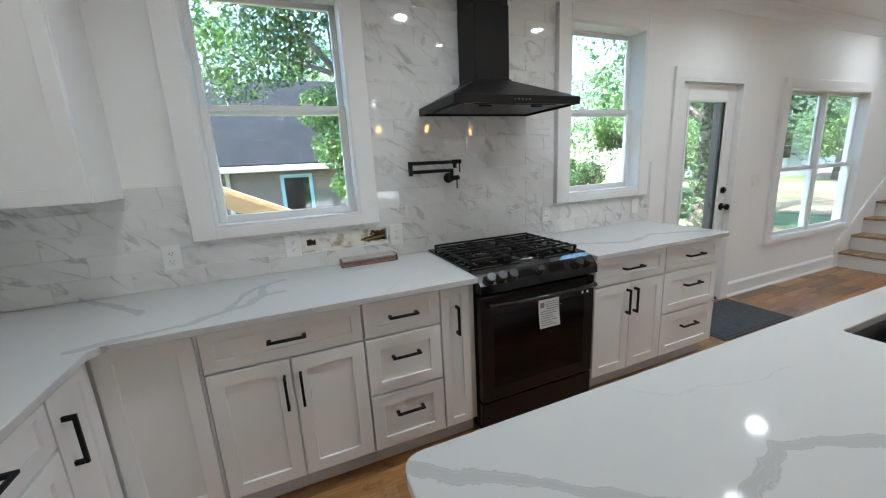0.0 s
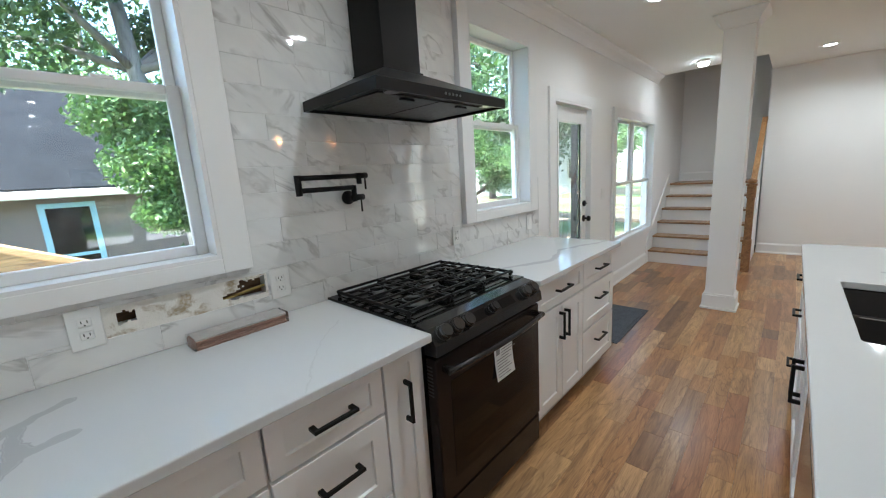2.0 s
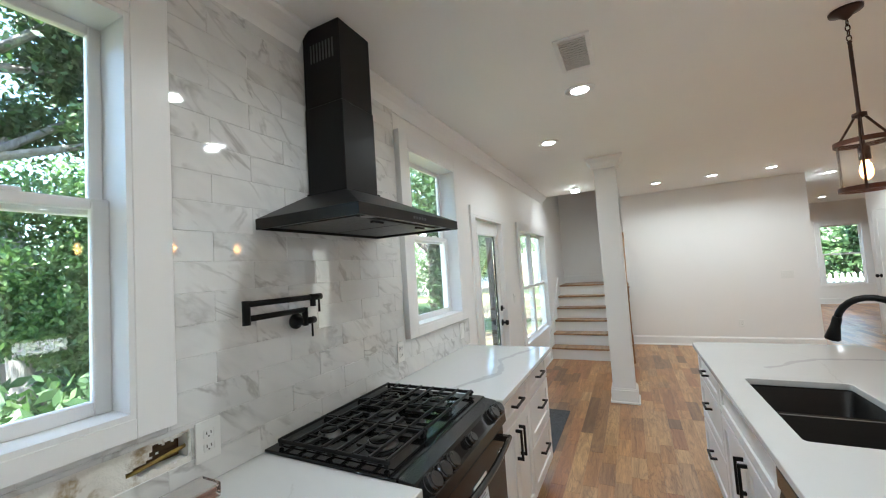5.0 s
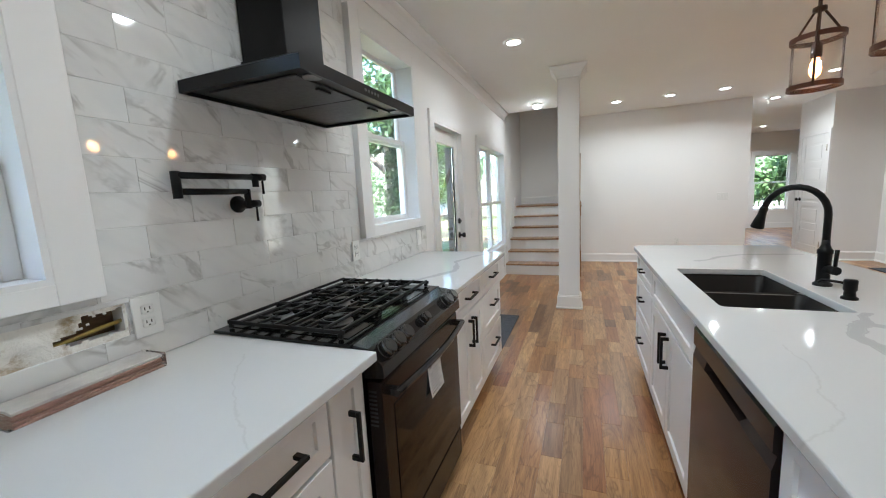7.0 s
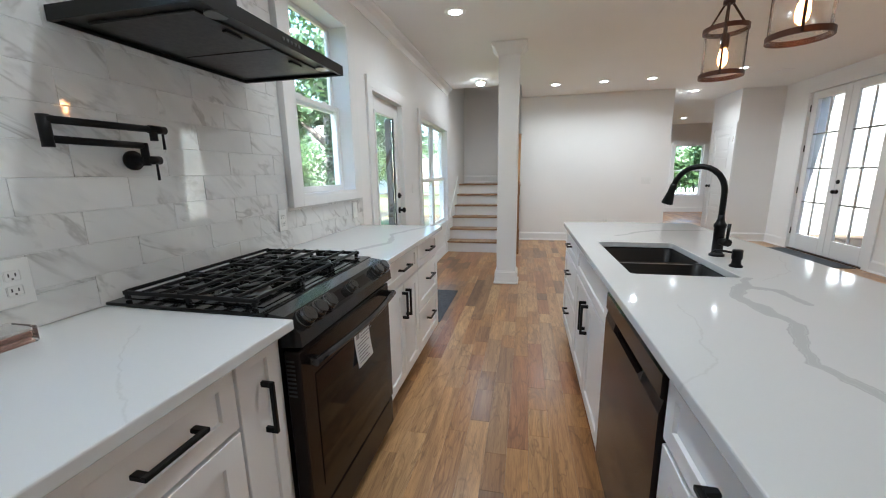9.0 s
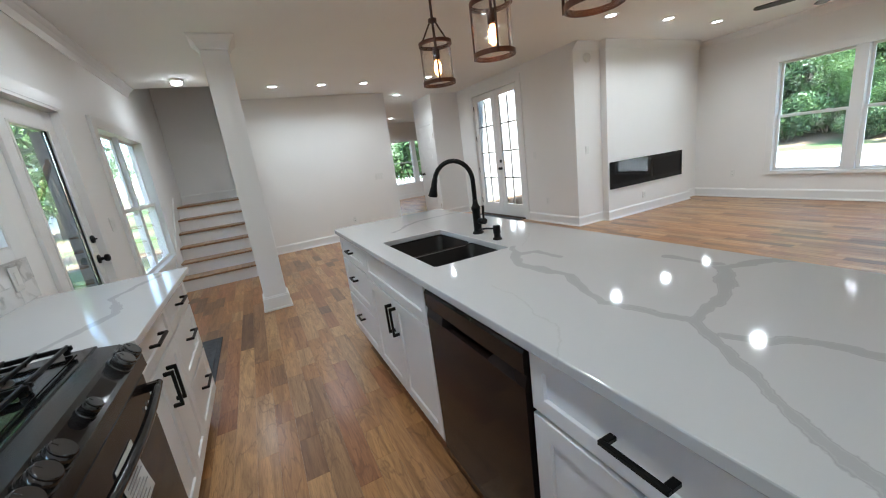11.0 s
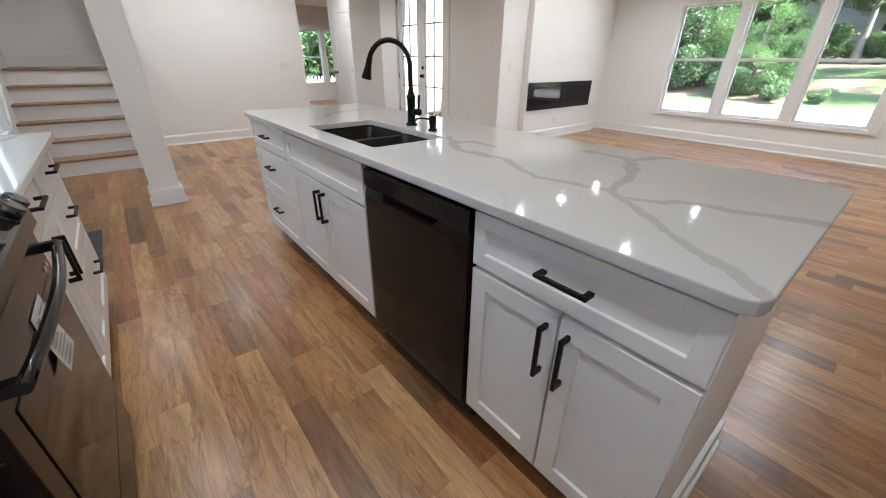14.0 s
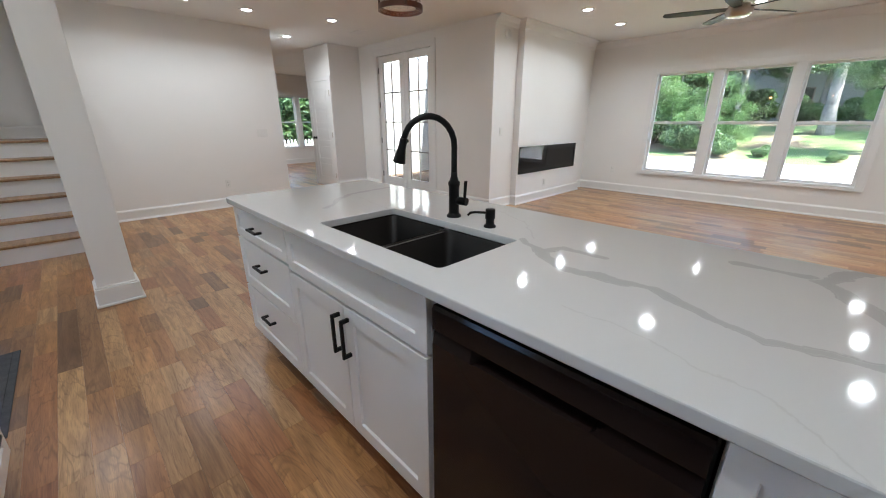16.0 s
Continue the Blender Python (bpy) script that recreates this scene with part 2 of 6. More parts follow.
def make_tile():
    m = material("marble_tile", (0.8, 0.8, 0.79), 0.045)
    info = m.node_tree.nodes.new("ShaderNodeObjectInfo")
    p = position(m)
    shift = vec(m, "SCALE", (3.1, 1.7, 5.3))
    ln(m, calc(m, "MULTIPLY", info.outputs["Random"], 9.0), shift.inputs["Scale"])
    q = vec(m, "ADD", p, shift.outputs[0]).outputs[0]
    slant = nd(m, "ShaderNodeCombineXYZ")
    ln(m, calc(m, "MULTIPLY", vec(m, "DOT_PRODUCT", q, (0.8, 0.0, -0.6)).outputs["Value"], 0.75), slant.inputs[0])
    ln(m, calc(m, "MULTIPLY", vec(m, "DOT_PRODUCT", q, (0.6, 0.0, 0.8)).outputs["Value"], 1.7), slant.inputs[2])
    q = slant.outputs[0]
    v1 = ridge(m, q, 3.0, 0.034, 0.7, 5)
    mask = calc(m, "MULTIPLY_ADD", noise_out(m, q, 4.5, 2), 5.0, -2.0, clamp=True)
    v = calc(m, "MULTIPLY", v1, mask)
    soft = calc(m, "MULTIPLY", ridge(m, q, 2.0, 0.13, 0.8, 3), 0.34)
    tint = calc(m, "MULTIPLY", noise_out(m, q, 5, 3), 0.16)
    col = mixc(m, calc(m, "ADD", soft, tint), (0.80, 0.80, 0.785), (0.60, 0.60, 0.60))
    col = mixc(m, calc(m, "MULTIPLY", v, 0.6), col, (0.30, 0.29, 0.28))
    ln(m, col, bsdf(m).inputs["Base Color"])
    bump(m, noise_out(m, q, 7, 2), 0.07, 0.004)
    bsdf(m).inputs["Specular IOR Level"].default_value = 0.95
    return m


M["tile"] = make_tile()
M["grout"] = painted("grout", (0.82, 0.82, 0.81), 0.8)


def make_quartz():
    m = material("veined_quartz", (0.8, 0.8, 0.79), 0.13)
    p = position(m)
    wob = nd(m, "ShaderNodeTexNoise")
    wob.inputs["Scale"].default_value, wob.inputs["Detail"].default_value, wob.inputs["Roughness"].default_value = 7.0, 5.0, 0.6
    ln(m, p, wob.inputs["Vector"])
    w2 = vec(m, "SCALE", vec(m, "SUBTRACT", wob.outputs["Color"], (0.5, 0.5, 0.5)).outputs[0])
    w2.inputs["Scale"].default_value = 0.085
    q = vec(m, "MULTIPLY", vec(m, "ADD", p, w2.outputs[0]).outputs[0], (1, 1, 0)).outputs[0]

    def reach(chain):
        best = None
        for (ax, ay), (bx, by) in zip(chain, chain[1:]):
            a, d = (ax, ay, 0), (bx - ax, by - ay, 0)
            L2 = d[0] ** 2 + d[1] ** 2
            pa = vec(m, "SUBTRACT", q, a).outputs[0]
            t = calc(m, "DIVIDE", vec(m, "DOT_PRODUCT", pa, d).outputs["Value"], L2, clamp=True)
            s = vec(m, "SCALE", d)
            ln(m, t, s.inputs["Scale"])
            dist = vec(m, "LENGTH", vec(m, "SUBTRACT", pa, s.outputs[0]).outputs[0]).outputs["Value"]
            best = dist if best is None else calc(m, "MINIMUM", best, dist)
        return best

    bold = None
    for chain in VEINS:
        r = reach(chain)
        bold = r if bold is None else calc(m, "MINIMUM", bold, r)
    thin = None
    for chain in THIN_VEINS:
        r = reach(chain)
        thin = r if thin is None else calc(m, "MINIMUM", thin, r)
    width = calc(m, "MULTIPLY_ADD", noise_out(m, p, 5, 2), 0.034, -0.002)
    inside = calc(m, "SMOOTH_MIN", calc(m, "MULTIPLY", calc(m, "SUBTRACT", width, bold), 220.0), 1.0, 0.1)
    inside = calc(m, "MAXIMUM", inside, 0.0, clamp=True)
    edge = calc(m, "SUBTRACT", 1.0, calc(m, "MULTIPLY", calc(m, "ABSOLUTE", calc(m, "SUBTRACT", bold, width)), 330.0), clamp=True)
    hair = calc(m, "SUBTRACT", 1.0, calc(m, "MULTIPLY", thin, 260.0), clamp=True)
    cloud = calc(m, "MULTIPLY", ridge(m, p, 0.7, 0.02, 0.9, 4), 0.18)
    col = mixc(m, noise_out(m, p, 3, 3), (0.615, 0.615, 0.605), (0.58, 0.585, 0.585))
    col = mixc(m, cloud, col, (0.6, 0.6, 0.6))
    col = mixc(m, calc(m, "MULTIPLY", inside, 0.75), col, (0.43, 0.43, 0.43))
    col = mixc(m, calc(m, "MULTIPLY", edge, 0.6), col, (0.33, 0.33, 0.33))
    col = mixc(m, calc(m, "MULTIPLY", hair, 0.32), col, (0.42, 0.41, 0.40))
    ln(m, col, bsdf(m).inputs["Base Color"])
    roughness(m, noise_out(m, p, 8, 3), 0.055, 0.085)
    bsdf(m).inputs["Specular IOR Level"].default_value = 0.27
    return m


VEINS = [
    [(1.78, 0.53), (1.66, 0.60), (1.55, 0.67), (1.32, 0.655), (1.09, 0.745), (0.885, 0.69), (0.74, 0.80), (0.61, 0.905), (0.52, 0.96), (0.45, 1.01)],
    [(0.885, 0.69), (0.94, 0.43), (1.03, 0.30), (0.98, 0.165), (0.89, 0.09)],
    [(1.22, 0.29), (1.06, 0.27)],
    [(0.80, 0.72), (0.695, 0.62), (0.563, 0.588), (0.44, 0.53)],
    [(1.66, 0.60), (1.63, 0.52), (1.50, 0.51)],
    [(-0.42, 1.96), (-0.24, 2.0), (-0.08, 2.03), (0.04, 2.12), (0.086, 2.30), (0.145, 2.40), (0.24, 2.47)],
    [(0.05, 2.13), (0.12, 2.155), (0.18, 2.25), (0.24, 2.255)],
    [(0.18, 2.25), (0.155, 2.39)],
    [(-0.295, 2.274), (-0.38, 2.395), (-0.49, 2.5), (-0.63, 2.63)],
    [(1.9, 2.3), (2.3, 2.12), (2.62, 2.2), (3.05, 2.05)],
    [(2.98, 0.2), (2.95, 0.5), (2.72, 0.78)],
]
THIN_VEINS = [[(0.67, 1.979), (0.752, 2.087), (0.785, 2.147), (0.855, 2.222), (1.0, 2.36)], [(1.43, 0.882), (1.32, 0.894), (1.197, 0.903), (1.09, 0.943), (1.016, 0.99), (0.98, 1.04)], [(3.2, 0.62), (2.9, 0.5), (2.5, 0.58)], [(2.2, 0.2), (1.9, 0.33), (1.75, 0.5)]]
M["quartz"] = make_quartz()


def make_oak(name, gloss, spread=1.0, stops=None):
    m = material(name, (0.4, 0.25, 0.13), gloss)
    info = m.node_tree.nodes.new("ShaderNodeObjectInfo")
    geo = m.node_tree.nodes.new("ShaderNodeNewGeometry")
    rnd = calc(m, "FRACT", calc(m, "ADD", info.outputs["Random"], calc(m, "MULTIPLY", geo.outputs["Random Per Island"], 7.37)))
    shift = vec(m, "SCALE", (13.7, 3.1, 7.9))
    ln(m, rnd, shift.inputs["Scale"])
    q = vec(m, "ADD", geo.outputs["Position"], shift.outputs[0]).outputs[0]
    base = ramp(m, rnd, stops)
    rings = noise_out(m, q, 1.0, 6, 0.62, 1.4, (1.6, 17, 17))
    fine = noise_out(m, q, 1.0, 3, 0.5, 0.2, (14, 240, 240))
    blot = noise_out(m, q, 2.4, 3)
    dark = mixc(m, 0.6, base, (0.10, 0.042, 0.017))
    light = mixc(m, 0.15, base, (0.70, 0.45, 0.22))
    col = mixc(m, ramp(m, rings, [(0.32, (0, 0, 0)), (0.66, (1, 1, 1))]), dark, light)
    col = mixc(m, calc(m, "MULTIPLY", ramp(m, fine, [(0.36, (1, 1, 1)), (0.5, (0, 0, 0))]), 0.35), col, (0.12, 0.06, 0.03))
    col = mixc(m, calc(m, "MULTIPLY", ridge(m, vec(m, "MULTIPLY", q, (1.2, 6, 6)).outputs[0], 1.0, 0.02, 1.5, 3), 0.45), col, (0.09, 0.036, 0.016))
    knots = calc(m, "SUBTRACT", calc(m, "MULTIPLY", noise_out(m, vec(m, "MULTIPLY", q, (1, 2.2, 2.2)).outputs[0], 5.5, 2, 0.5), 9.0), 6.6, clamp=True)
    col = mixc(m, calc(m, "MULTIPLY", knots, 0.75), col, (0.05, 0.022, 0.012))
    col = mixc(m, calc(m, "MULTIPLY", blot, 0.12), col, base)
    ln(m, col, bsdf(m).inputs["Base Color"])
    roughness(m, noise_out(m, geo.outputs["Position"], 5, 4), gloss - 0.05, gloss + 0.08)
    bump(m, fine, 0.06, 0.001)
    bsdf(m).inputs["Coat Weight"].default_value = 0.22
    bsdf(m).inputs["Coat Roughness"].default_value = 0.22
    return m


M["oak"] = make_oak("oak_floor", 0.3, stops=[(0.0, (0.115, 0.054, 0.026)), (0.1, (0.19, 0.09, 0.04)), (0.2, (0.43, 0.195, 0.064)), (0.36, (0.50, 0.26, 0.09)), (0.5, (0.34, 0.118, 0.045)), (0.62, (0.50, 0.24, 0.08)), (0.8, (0.58, 0.345, 0.155)), (1.0, (0.24, 0.112, 0.05))])
M["tread"] = make_oak("oak_tread", 0.35, stops=[(0.0, (0.34, 0.19, 0.095)), (1.0, (0.42, 0.25, 0.13))])
M["newel"] = make_oak("oak_rail", 0.35, stops=[(0.0, (0.38, 0.19, 0.075)), (1.0, (0.42, 0.22, 0.09))])
M["subfloor"] = material("subfloor", (0.06, 0.035, 0.02), 0.9)
M["lumber"] = make_oak("new_lumber", 0.6, stops=[(0.0, (0.62, 0.36, 0.15)), (1.0, (0.68, 0.42, 0.2))])


def rough_stuff(name, a, b, scale, rough=0.9, bump_s=0.4, dist=0.02, stretch=None, lo=0.36, hi=0.64):
    m = material(name, a, rough)
    p = position(m)
    n = noise_out(m, p, scale, 6, 0.65, 0.3, stretch)
    big = noise_out(m, p, scale * 0.13, 3)
    f = calc(m, "ADD", calc(m, "MULTIPLY", n, 0.65), calc(m, "MULTIPLY", big, 0.35))
    ln(m, ramp(m, f, [(lo, a), (hi, b)]), bsdf(m).inputs["Base Color"])
    bump(m, n, bump_s, dist)
    return m


M["mat"] = rough_stuff("mat_fibre", (0.045, 0.05, 0.058), (0.09, 0.095, 0.105), 160, 0.95, 0.8, 0.004)
M["hole"] = rough_stuff("torn_drywall", (0.36, 0.28, 0.17), (0.76, 0.74, 0.69), 13, 0.9, 0.9, 0.01, None, 0.43, 0.52)
M["cardboard"] = rough_stuff("tile_edges", (0.22, 0.12, 0.09), (0.36, 0.22, 0.17), 40, 0.5, 0.3, 0.004, (1, 1, 8))
M["cable"] = rough_stuff("ochre_cable_sheath", (0.20, 0.13, 0.02), (0.34, 0.24, 0.05), 60, 0.5, 0.1, 0.002)
M["studs"] = rough_stuff("bare_stud", (0.07, 0.04, 0.02), (0.16, 0.10, 0.05), 12, 0.9, 0.3, 0.004, (1, 1, 6))
M["greytile"] = rough_stuff("grey_tile_face", (0.36, 0.34, 0.33), (0.5, 0.48, 0.46), 20, 0.3, 0.1, 0.002)
M["paper"] = material("paper", (0.75, 0.74, 0.72), 0.6)
M["ink"] = material("print_ink", (0.05, 0.05, 0.05), 0.6)
M["bark"] = rough_stuff("bark", (0.07, 0.055, 0.045), (0.22, 0.19, 0.165), 9, 0.95, 0.9, 0.05, (3, 3, 0.8))
M["far_siding"] = rough_stuff("blue_grey_siding", (0.20, 0.215, 0.23), (0.25, 0.265, 0.28), 3, 0.8, 0.1)
M["pale_bark"] = rough_stuff("pale_bark", (0.10, 0.09, 0.08), (0.34, 0.32, 0.30), 9, 0.95, 0.8, 0.03, (3, 3, 0.7))
M["batten"] = rough_stuff("cream_board_siding", (0.36, 0.357, 0.325), (0.42, 0.416, 0.38), 3, 0.7, 0.05)
M["siding"] = rough_stuff("neighbour_siding", (0.15, 0.122, 0.115), (0.20, 0.165, 0.152), 6, 0.8, 0.1)
M["shingle"] = rough_stuff("roof_shingle", (0.008, 0.009, 0.011), (0.016, 0.018, 0.021), 14, 0.9, 0.4)
bsdf(M["shingle"]).inputs["Specular IOR Level"].default_value = 0.08
M["white_out"] = rough_stuff("outdoor_white", (0.48, 0.475, 0.45), (0.56, 0.555, 0.53), 4, 0.7, 0.05)
M["blue_trim"] = rough_stuff("pale_blue_trim", (0.25, 0.45, 0.6), (0.32, 0.52, 0.66), 4, 0.6, 0.05)
M["concrete"] = rough_stuff("pale_concrete", (0.42, 0.40, 0.37), (0.52, 0.50, 0.47), 3, 0.9, 0.2)


def make_leaf(name, a, b, through_light=0.4):
    m = material(name, a, 0.55)
    geo = m.node_tree.nodes.new("ShaderNodeNewGeometry")
    big = noise_out(m, geo.outputs["Position"], 0.6, 2)
    f = calc(m, "ADD", calc(m, "MULTIPLY", geo.outputs["Random Per Island"], 0.7), calc(m, "MULTIPLY", big, 0.3))
    col = ramp(m, f, [(0.1, a), (0.9, b)])
    ln(m, col, bsdf(m).inputs["Base Color"])
    tr = nd(m, "ShaderNodeBsdfTranslucent")
    ln(m, mixc(m, 0.5, col, (0.12, 0.25, 0.04)), tr.inputs["Color"])
    mx = nd(m, "ShaderNodeMixShader")
    mx.inputs[0].default_value = through_light
    ln(m, bsdf(m).outputs[0], mx.inputs[1])
    ln(m, tr.outputs[0], mx.inputs[2])
    ln(m, mx.outputs[0], m.node_tree.nodes["Material Output"].inputs["Surface"])
    return m


M["leaf"] = make_leaf("leaf_green", (0.055, 0.115, 0.04), (0.20, 0.30, 0.10))
M["leaf3"] = make_leaf("leaf_shrub", (0.03, 0.066, 0.026), (0.11, 0.175, 0.065), 0.25)
M["leaf2"] = make_leaf("leaf_dark", (0.024, 0.052, 0.024), (0.09, 0.15, 0.058), 0.25)


def make_ground():
    m = material("lawn_and_leaf_litter", (0.1, 0.16, 0.05), 0.95)
    p = position(m)
    n = noise_out(m, p, 25, 6, 0.7)
    lawn = ramp(m, n, [(0.35, (0.045, 0.085, 0.022)), (0.65, (0.105, 0.16, 0.045))])
    litter = ramp(m, n, [(0.35, (0.11, 0.08, 0.05)), (0.65, (0.30, 0.22, 0.13))])
    f = ramp(m, noise_out(m, p, 0.22, 4, 0.6), [(0.46, (0, 0, 0)), (0.56, (1, 1, 1))])
    ln(m, mixc(m, f, lawn, litter), bsdf(m).inputs["Base Color"])
    bump(m, n, 0.8, 0.05)
    return m


M["ground"] = make_ground()

# ---- the shell of the house ----
CEIL, NORTH, SOUTH, WEST = 2.665, 2.645, -5.95, -1.03
FAR, FRENCH, BREAST = 7.72, -2.93, 4.57


def wall(name, along, face, back, a0, a1, z0, z1, holes, mat, label):
    """A wall with its openings: along x or y, from face to back, between a0 and a1."""
    bm = bmesh.new()
    cuts = sorted({a0, a1, *[h[0] for h in holes], *[h[1] for h in holes]})
    lo, hi = min(face, back), max(face, back)
    for c0, c1 in zip(cuts, cuts[1:]):
        spans, z = [], z0
        for h in sorted([h for h in holes if h[0] <= c0 + 1e-6 and h[1] >= c1 - 1e-6], key=lambda h: h[2]):
            if h[2] > z:
                spans.append((z, h[2]))
            z = h[3]
        if z < z1:
            spans.append((z, z1))
        for s0, s1 in spans:
            if along == "x":
                box(bm, c0, c1, lo, hi, s0, s1)
            else:
                box(bm, lo, hi, c0, c1, s0, s1)
    bmesh.ops.remove_doubles(bm, verts=bm.verts[:], dist=0.0005)
    return solid(name, bm, mat, label, "wall", kind="structure")


W1, W2 = (-0.03, 0.712, 1.195, 2.335), (2.215, 2.925, 1.19, 2.345)
DOOR, WD = (3.375, 4.19, 0.0, 2.03), (4.89, 6.45, 0.52, 2.0)
wall("wall_north", "x", NORTH, NORTH + 0.125, WEST - 0.16, 8.5, -0.6, 5.3, [W1, W2, (0.392, 0.45, 1.034, 1.082), (0.68, 0.862, 1.018, 1.092), (DOOR[0], DOOR[1], 0.0, DOOR[3]), WD], M["wall"], "white painted kitchen wall with windows and a door")
WT = (0.775, 3.515, 0.43, 2.075)
wall("wall_south", "x", SOUTH, SOUTH - 0.16, WEST - 0.16, 4.85, -0.6, CEIL, [WT], M["wall"], "white painted living room wall with a triple window")
wall("wall_west", "y", WEST, WEST - 0.16, SOUTH, NORTH, -0.6, CEIL, [], M["wall"], "plain white painted wall behind the kitchen")
wall("wall_far", "y", FAR, FAR + 0.14, -1.11, 1.45, 0.0, CEIL, [], M["wall"], "white painted wall facing the kitchen aisle")
wall("wall_hall_north", "x", -1.11, -0.97, FAR + 0.14, 9.0, 0.0, CEIL, [], M["wall"], "white hall wall")
FD = (5.95, 7.47, 0.0, 2.45)
wall("wall_french", "x", FRENCH, FRENCH - 0.16, 4.68, 8.05, -0.6, CEIL, [FD], M["wall"], "white wall with glazed double doors")
wall("wall_jog", "y", 8.05, 8.19, FRENCH, -2.27, 0.0, CEIL, [], M["wall"], "short white wall beside the hall door")
HD = (8.12, 8.88, 0.0, 2.04)
wall("wall_hall_south", "x", -2.27, -2.41, 8.19, 9.03, 0.0, CEIL, [], M["wall"], "white hall wall behind the panelled door")
wall("wall_chimney_side", "y", 4.68, 4.84, SOUTH, FRENCH - 0.16, -0.6, CEIL, [], M["wall"], "white wall beside the fireplace")
wall("wall_room_east", "y", 13.4, 13.56, -7.0, 1.5, -0.6, CEIL, [(-4.88, -3.12, 0.5, 2.05)], M["wall"], "far bedroom wall with a double window")
wall("wall_room_south", "x", -6.0, -6.16, 9.0, 13.4, -0.6, CEIL, [], M["wall"], "plain far room wall")
wall("wall_room_north", "x", 0.6, 0.74, 9.0, 13.4, -0.6, CEIL, [], M["wall"], "plain far room wall")
wall("wall_room_west_a", "y", 9.0, 9.03, -0.97, 0.6, 0.0, CEIL, [], M["wall"], "plain far room wall")
wall("wall_room_west_b", "y", 9.03, 9.0, -6.0, -2.41, 0.0, CEIL, [], M["batten"], "cream outer wall of the far room")
wall("wall_stair_east", "y", 8.35, 8.5, -0.86, NORTH, 0.0, 5.3, [], M["grey_wall"], "unlit stairwell wall above the landing")
wall("wall_stair_side", "x", 1.45, 1.31, FAR + 0.14, 7.95, 0.0, 5.3, [], M["grey_wall"], "stairwell side wall")
wall("wall_stair_upper", "x", 1.45, 1.31, 6.65, FAR + 0.14, CEIL + 0.12, 5.3, [], M["grey_wall"], "stairwell wall above the ceiling")
wall("wall_stair_landing", "x", 1.45, 1.31, FAR + 0.14, 8.35, CEIL + 0.12, 5.3, [], M["grey_wall"], "stairwell wall above the landing ceiling")
wall("wall_stair_header", "y", 6.65, 6.51, 1.31, NORTH, CEIL + 0.12, 5.3, [], M["grey_wall"], "stairwell header wall")
bm = bmesh.new()
box(bm, 6.5, 8.5, -0.9, NORTH + 0.16, 5.3, 5.4)
solid("ceiling_stairwell", bm, M["ceiling"], "stairwell ceiling", "ceiling", kind="structure")
bm = bmesh.new()
for a in ((WEST - 0.16, 4.84, SOUTH - 0.16, NORTH), (4.84, 6.65, -3.09, NORTH), (6.65, 9.03, -3.09, 1.45), (9.03, 13.56, -6.16, 1.45)):
    box(bm, *a, CEIL, CEIL + 0.12)
solid("ceiling", bm, M["ceiling"], "flat white painted ceiling with recessed lights", "ceiling", kind="structure")
bm = bmesh.new()
# unseen roof; its south eave is widened to keep sun off the living room floor
box(bm, WEST - 0.6, 4.95, SOUTH - 0.9, NORTH + 0.5, CEIL + 0.13, CEIL + 0.3)
box(bm, 4.95, 6.5, -3.2, NORTH + 0.5, CEIL + 0.13, CEIL + 0.3)
solid("roof", bm, M["shingle"], "unseen dark shingle roof with eaves widened to block sun", "roof", kind="structure")
bm = bmesh.new()
box(bm, BREAST, 4.68, -5.58, -3.47, 0.0, CEIL)
solid("chimney_breast", bm, M["wall"], "white painted chimney breast", "wall", kind="structure")


def run(name, path, profile, mat, label, closed=False):
    """A moulding along the corners of a room; profile (out, height) from the wall; path goes with the room on its left."""
    bm = bmesh.new()
    pts = [Vector((x, y, 0)) for x, y in path]
    rings = []
    for i, p in enumerate(pts):
        d0 = (p - pts[i - 1]).normalized() if i else (pts[1] - p).normalized()
        d1 = (pts[i + 1] - p).normalized() if i < len(pts) - 1 else d0
        n0, n1 = Vector((-d0.y, d0.x, 0)), Vector((-d1.y, d1.x, 0))
        n = (n0 + n1) / max(0.3, 1 + n0.dot(n1))
        rings.append([bm.verts.new(p + n * o + Z * h) for o, h in profile])
    k = len(profile)
    for a, b in zip(rings, rings[1:]):
        for j in range(k):
            bm.faces.new((a[j], a[(j + 1) % k], b[(j + 1) % k], b[j]))
    bm.faces.new(rings[0])
    bm.faces.new(rings[-1][::-1])
    return solid(name, bm, mat, label, "moulding", kind="structure")


BASE = [(-0.001, 0.0), (0.028, 0.0), (0.028, 0.012), (0.016, 0.026), (0.016, 0.128), (0.011, 0.14), (0.004, 0.152), (-0.001, 0.152)]
run("baseboard_far", [(FAR, -1.11), (FAR, 1.45)], BASE, M["trim"], "white baseboard on the far wall")
run("baseboard_living", [(WEST, NORTH - 2.8), (WEST, SOUTH), (4.68, SOUTH), (4.68, -5.58), (BREAST, -5.58), (BREAST, -3.47), (4.68, -3.47), (4.68, FRENCH), (5.86, FRENCH)], BASE, M["trim"], "white baseboard round the living room")
run("baseboard_jog", [(7.56, FRENCH), (8.05, FRENCH), (8.05, -2.27), (8.06, -2.27)], BASE, M["trim"], "white baseboard beside the hall")
run("baseboard_north", [(6.39, NORTH), (4.28, NORTH)], BASE, M["trim"], "white baseboard under the double window")
run("baseboard_room", [(13.4, -6.0), (13.4, 0.6)], BASE, M["trim"], "white baseboard of the far room")
run("baseboard_hall", [(9.0, -1.11), (FAR, -1.11)], BASE, M["trim"], "white baseboard in the hall")
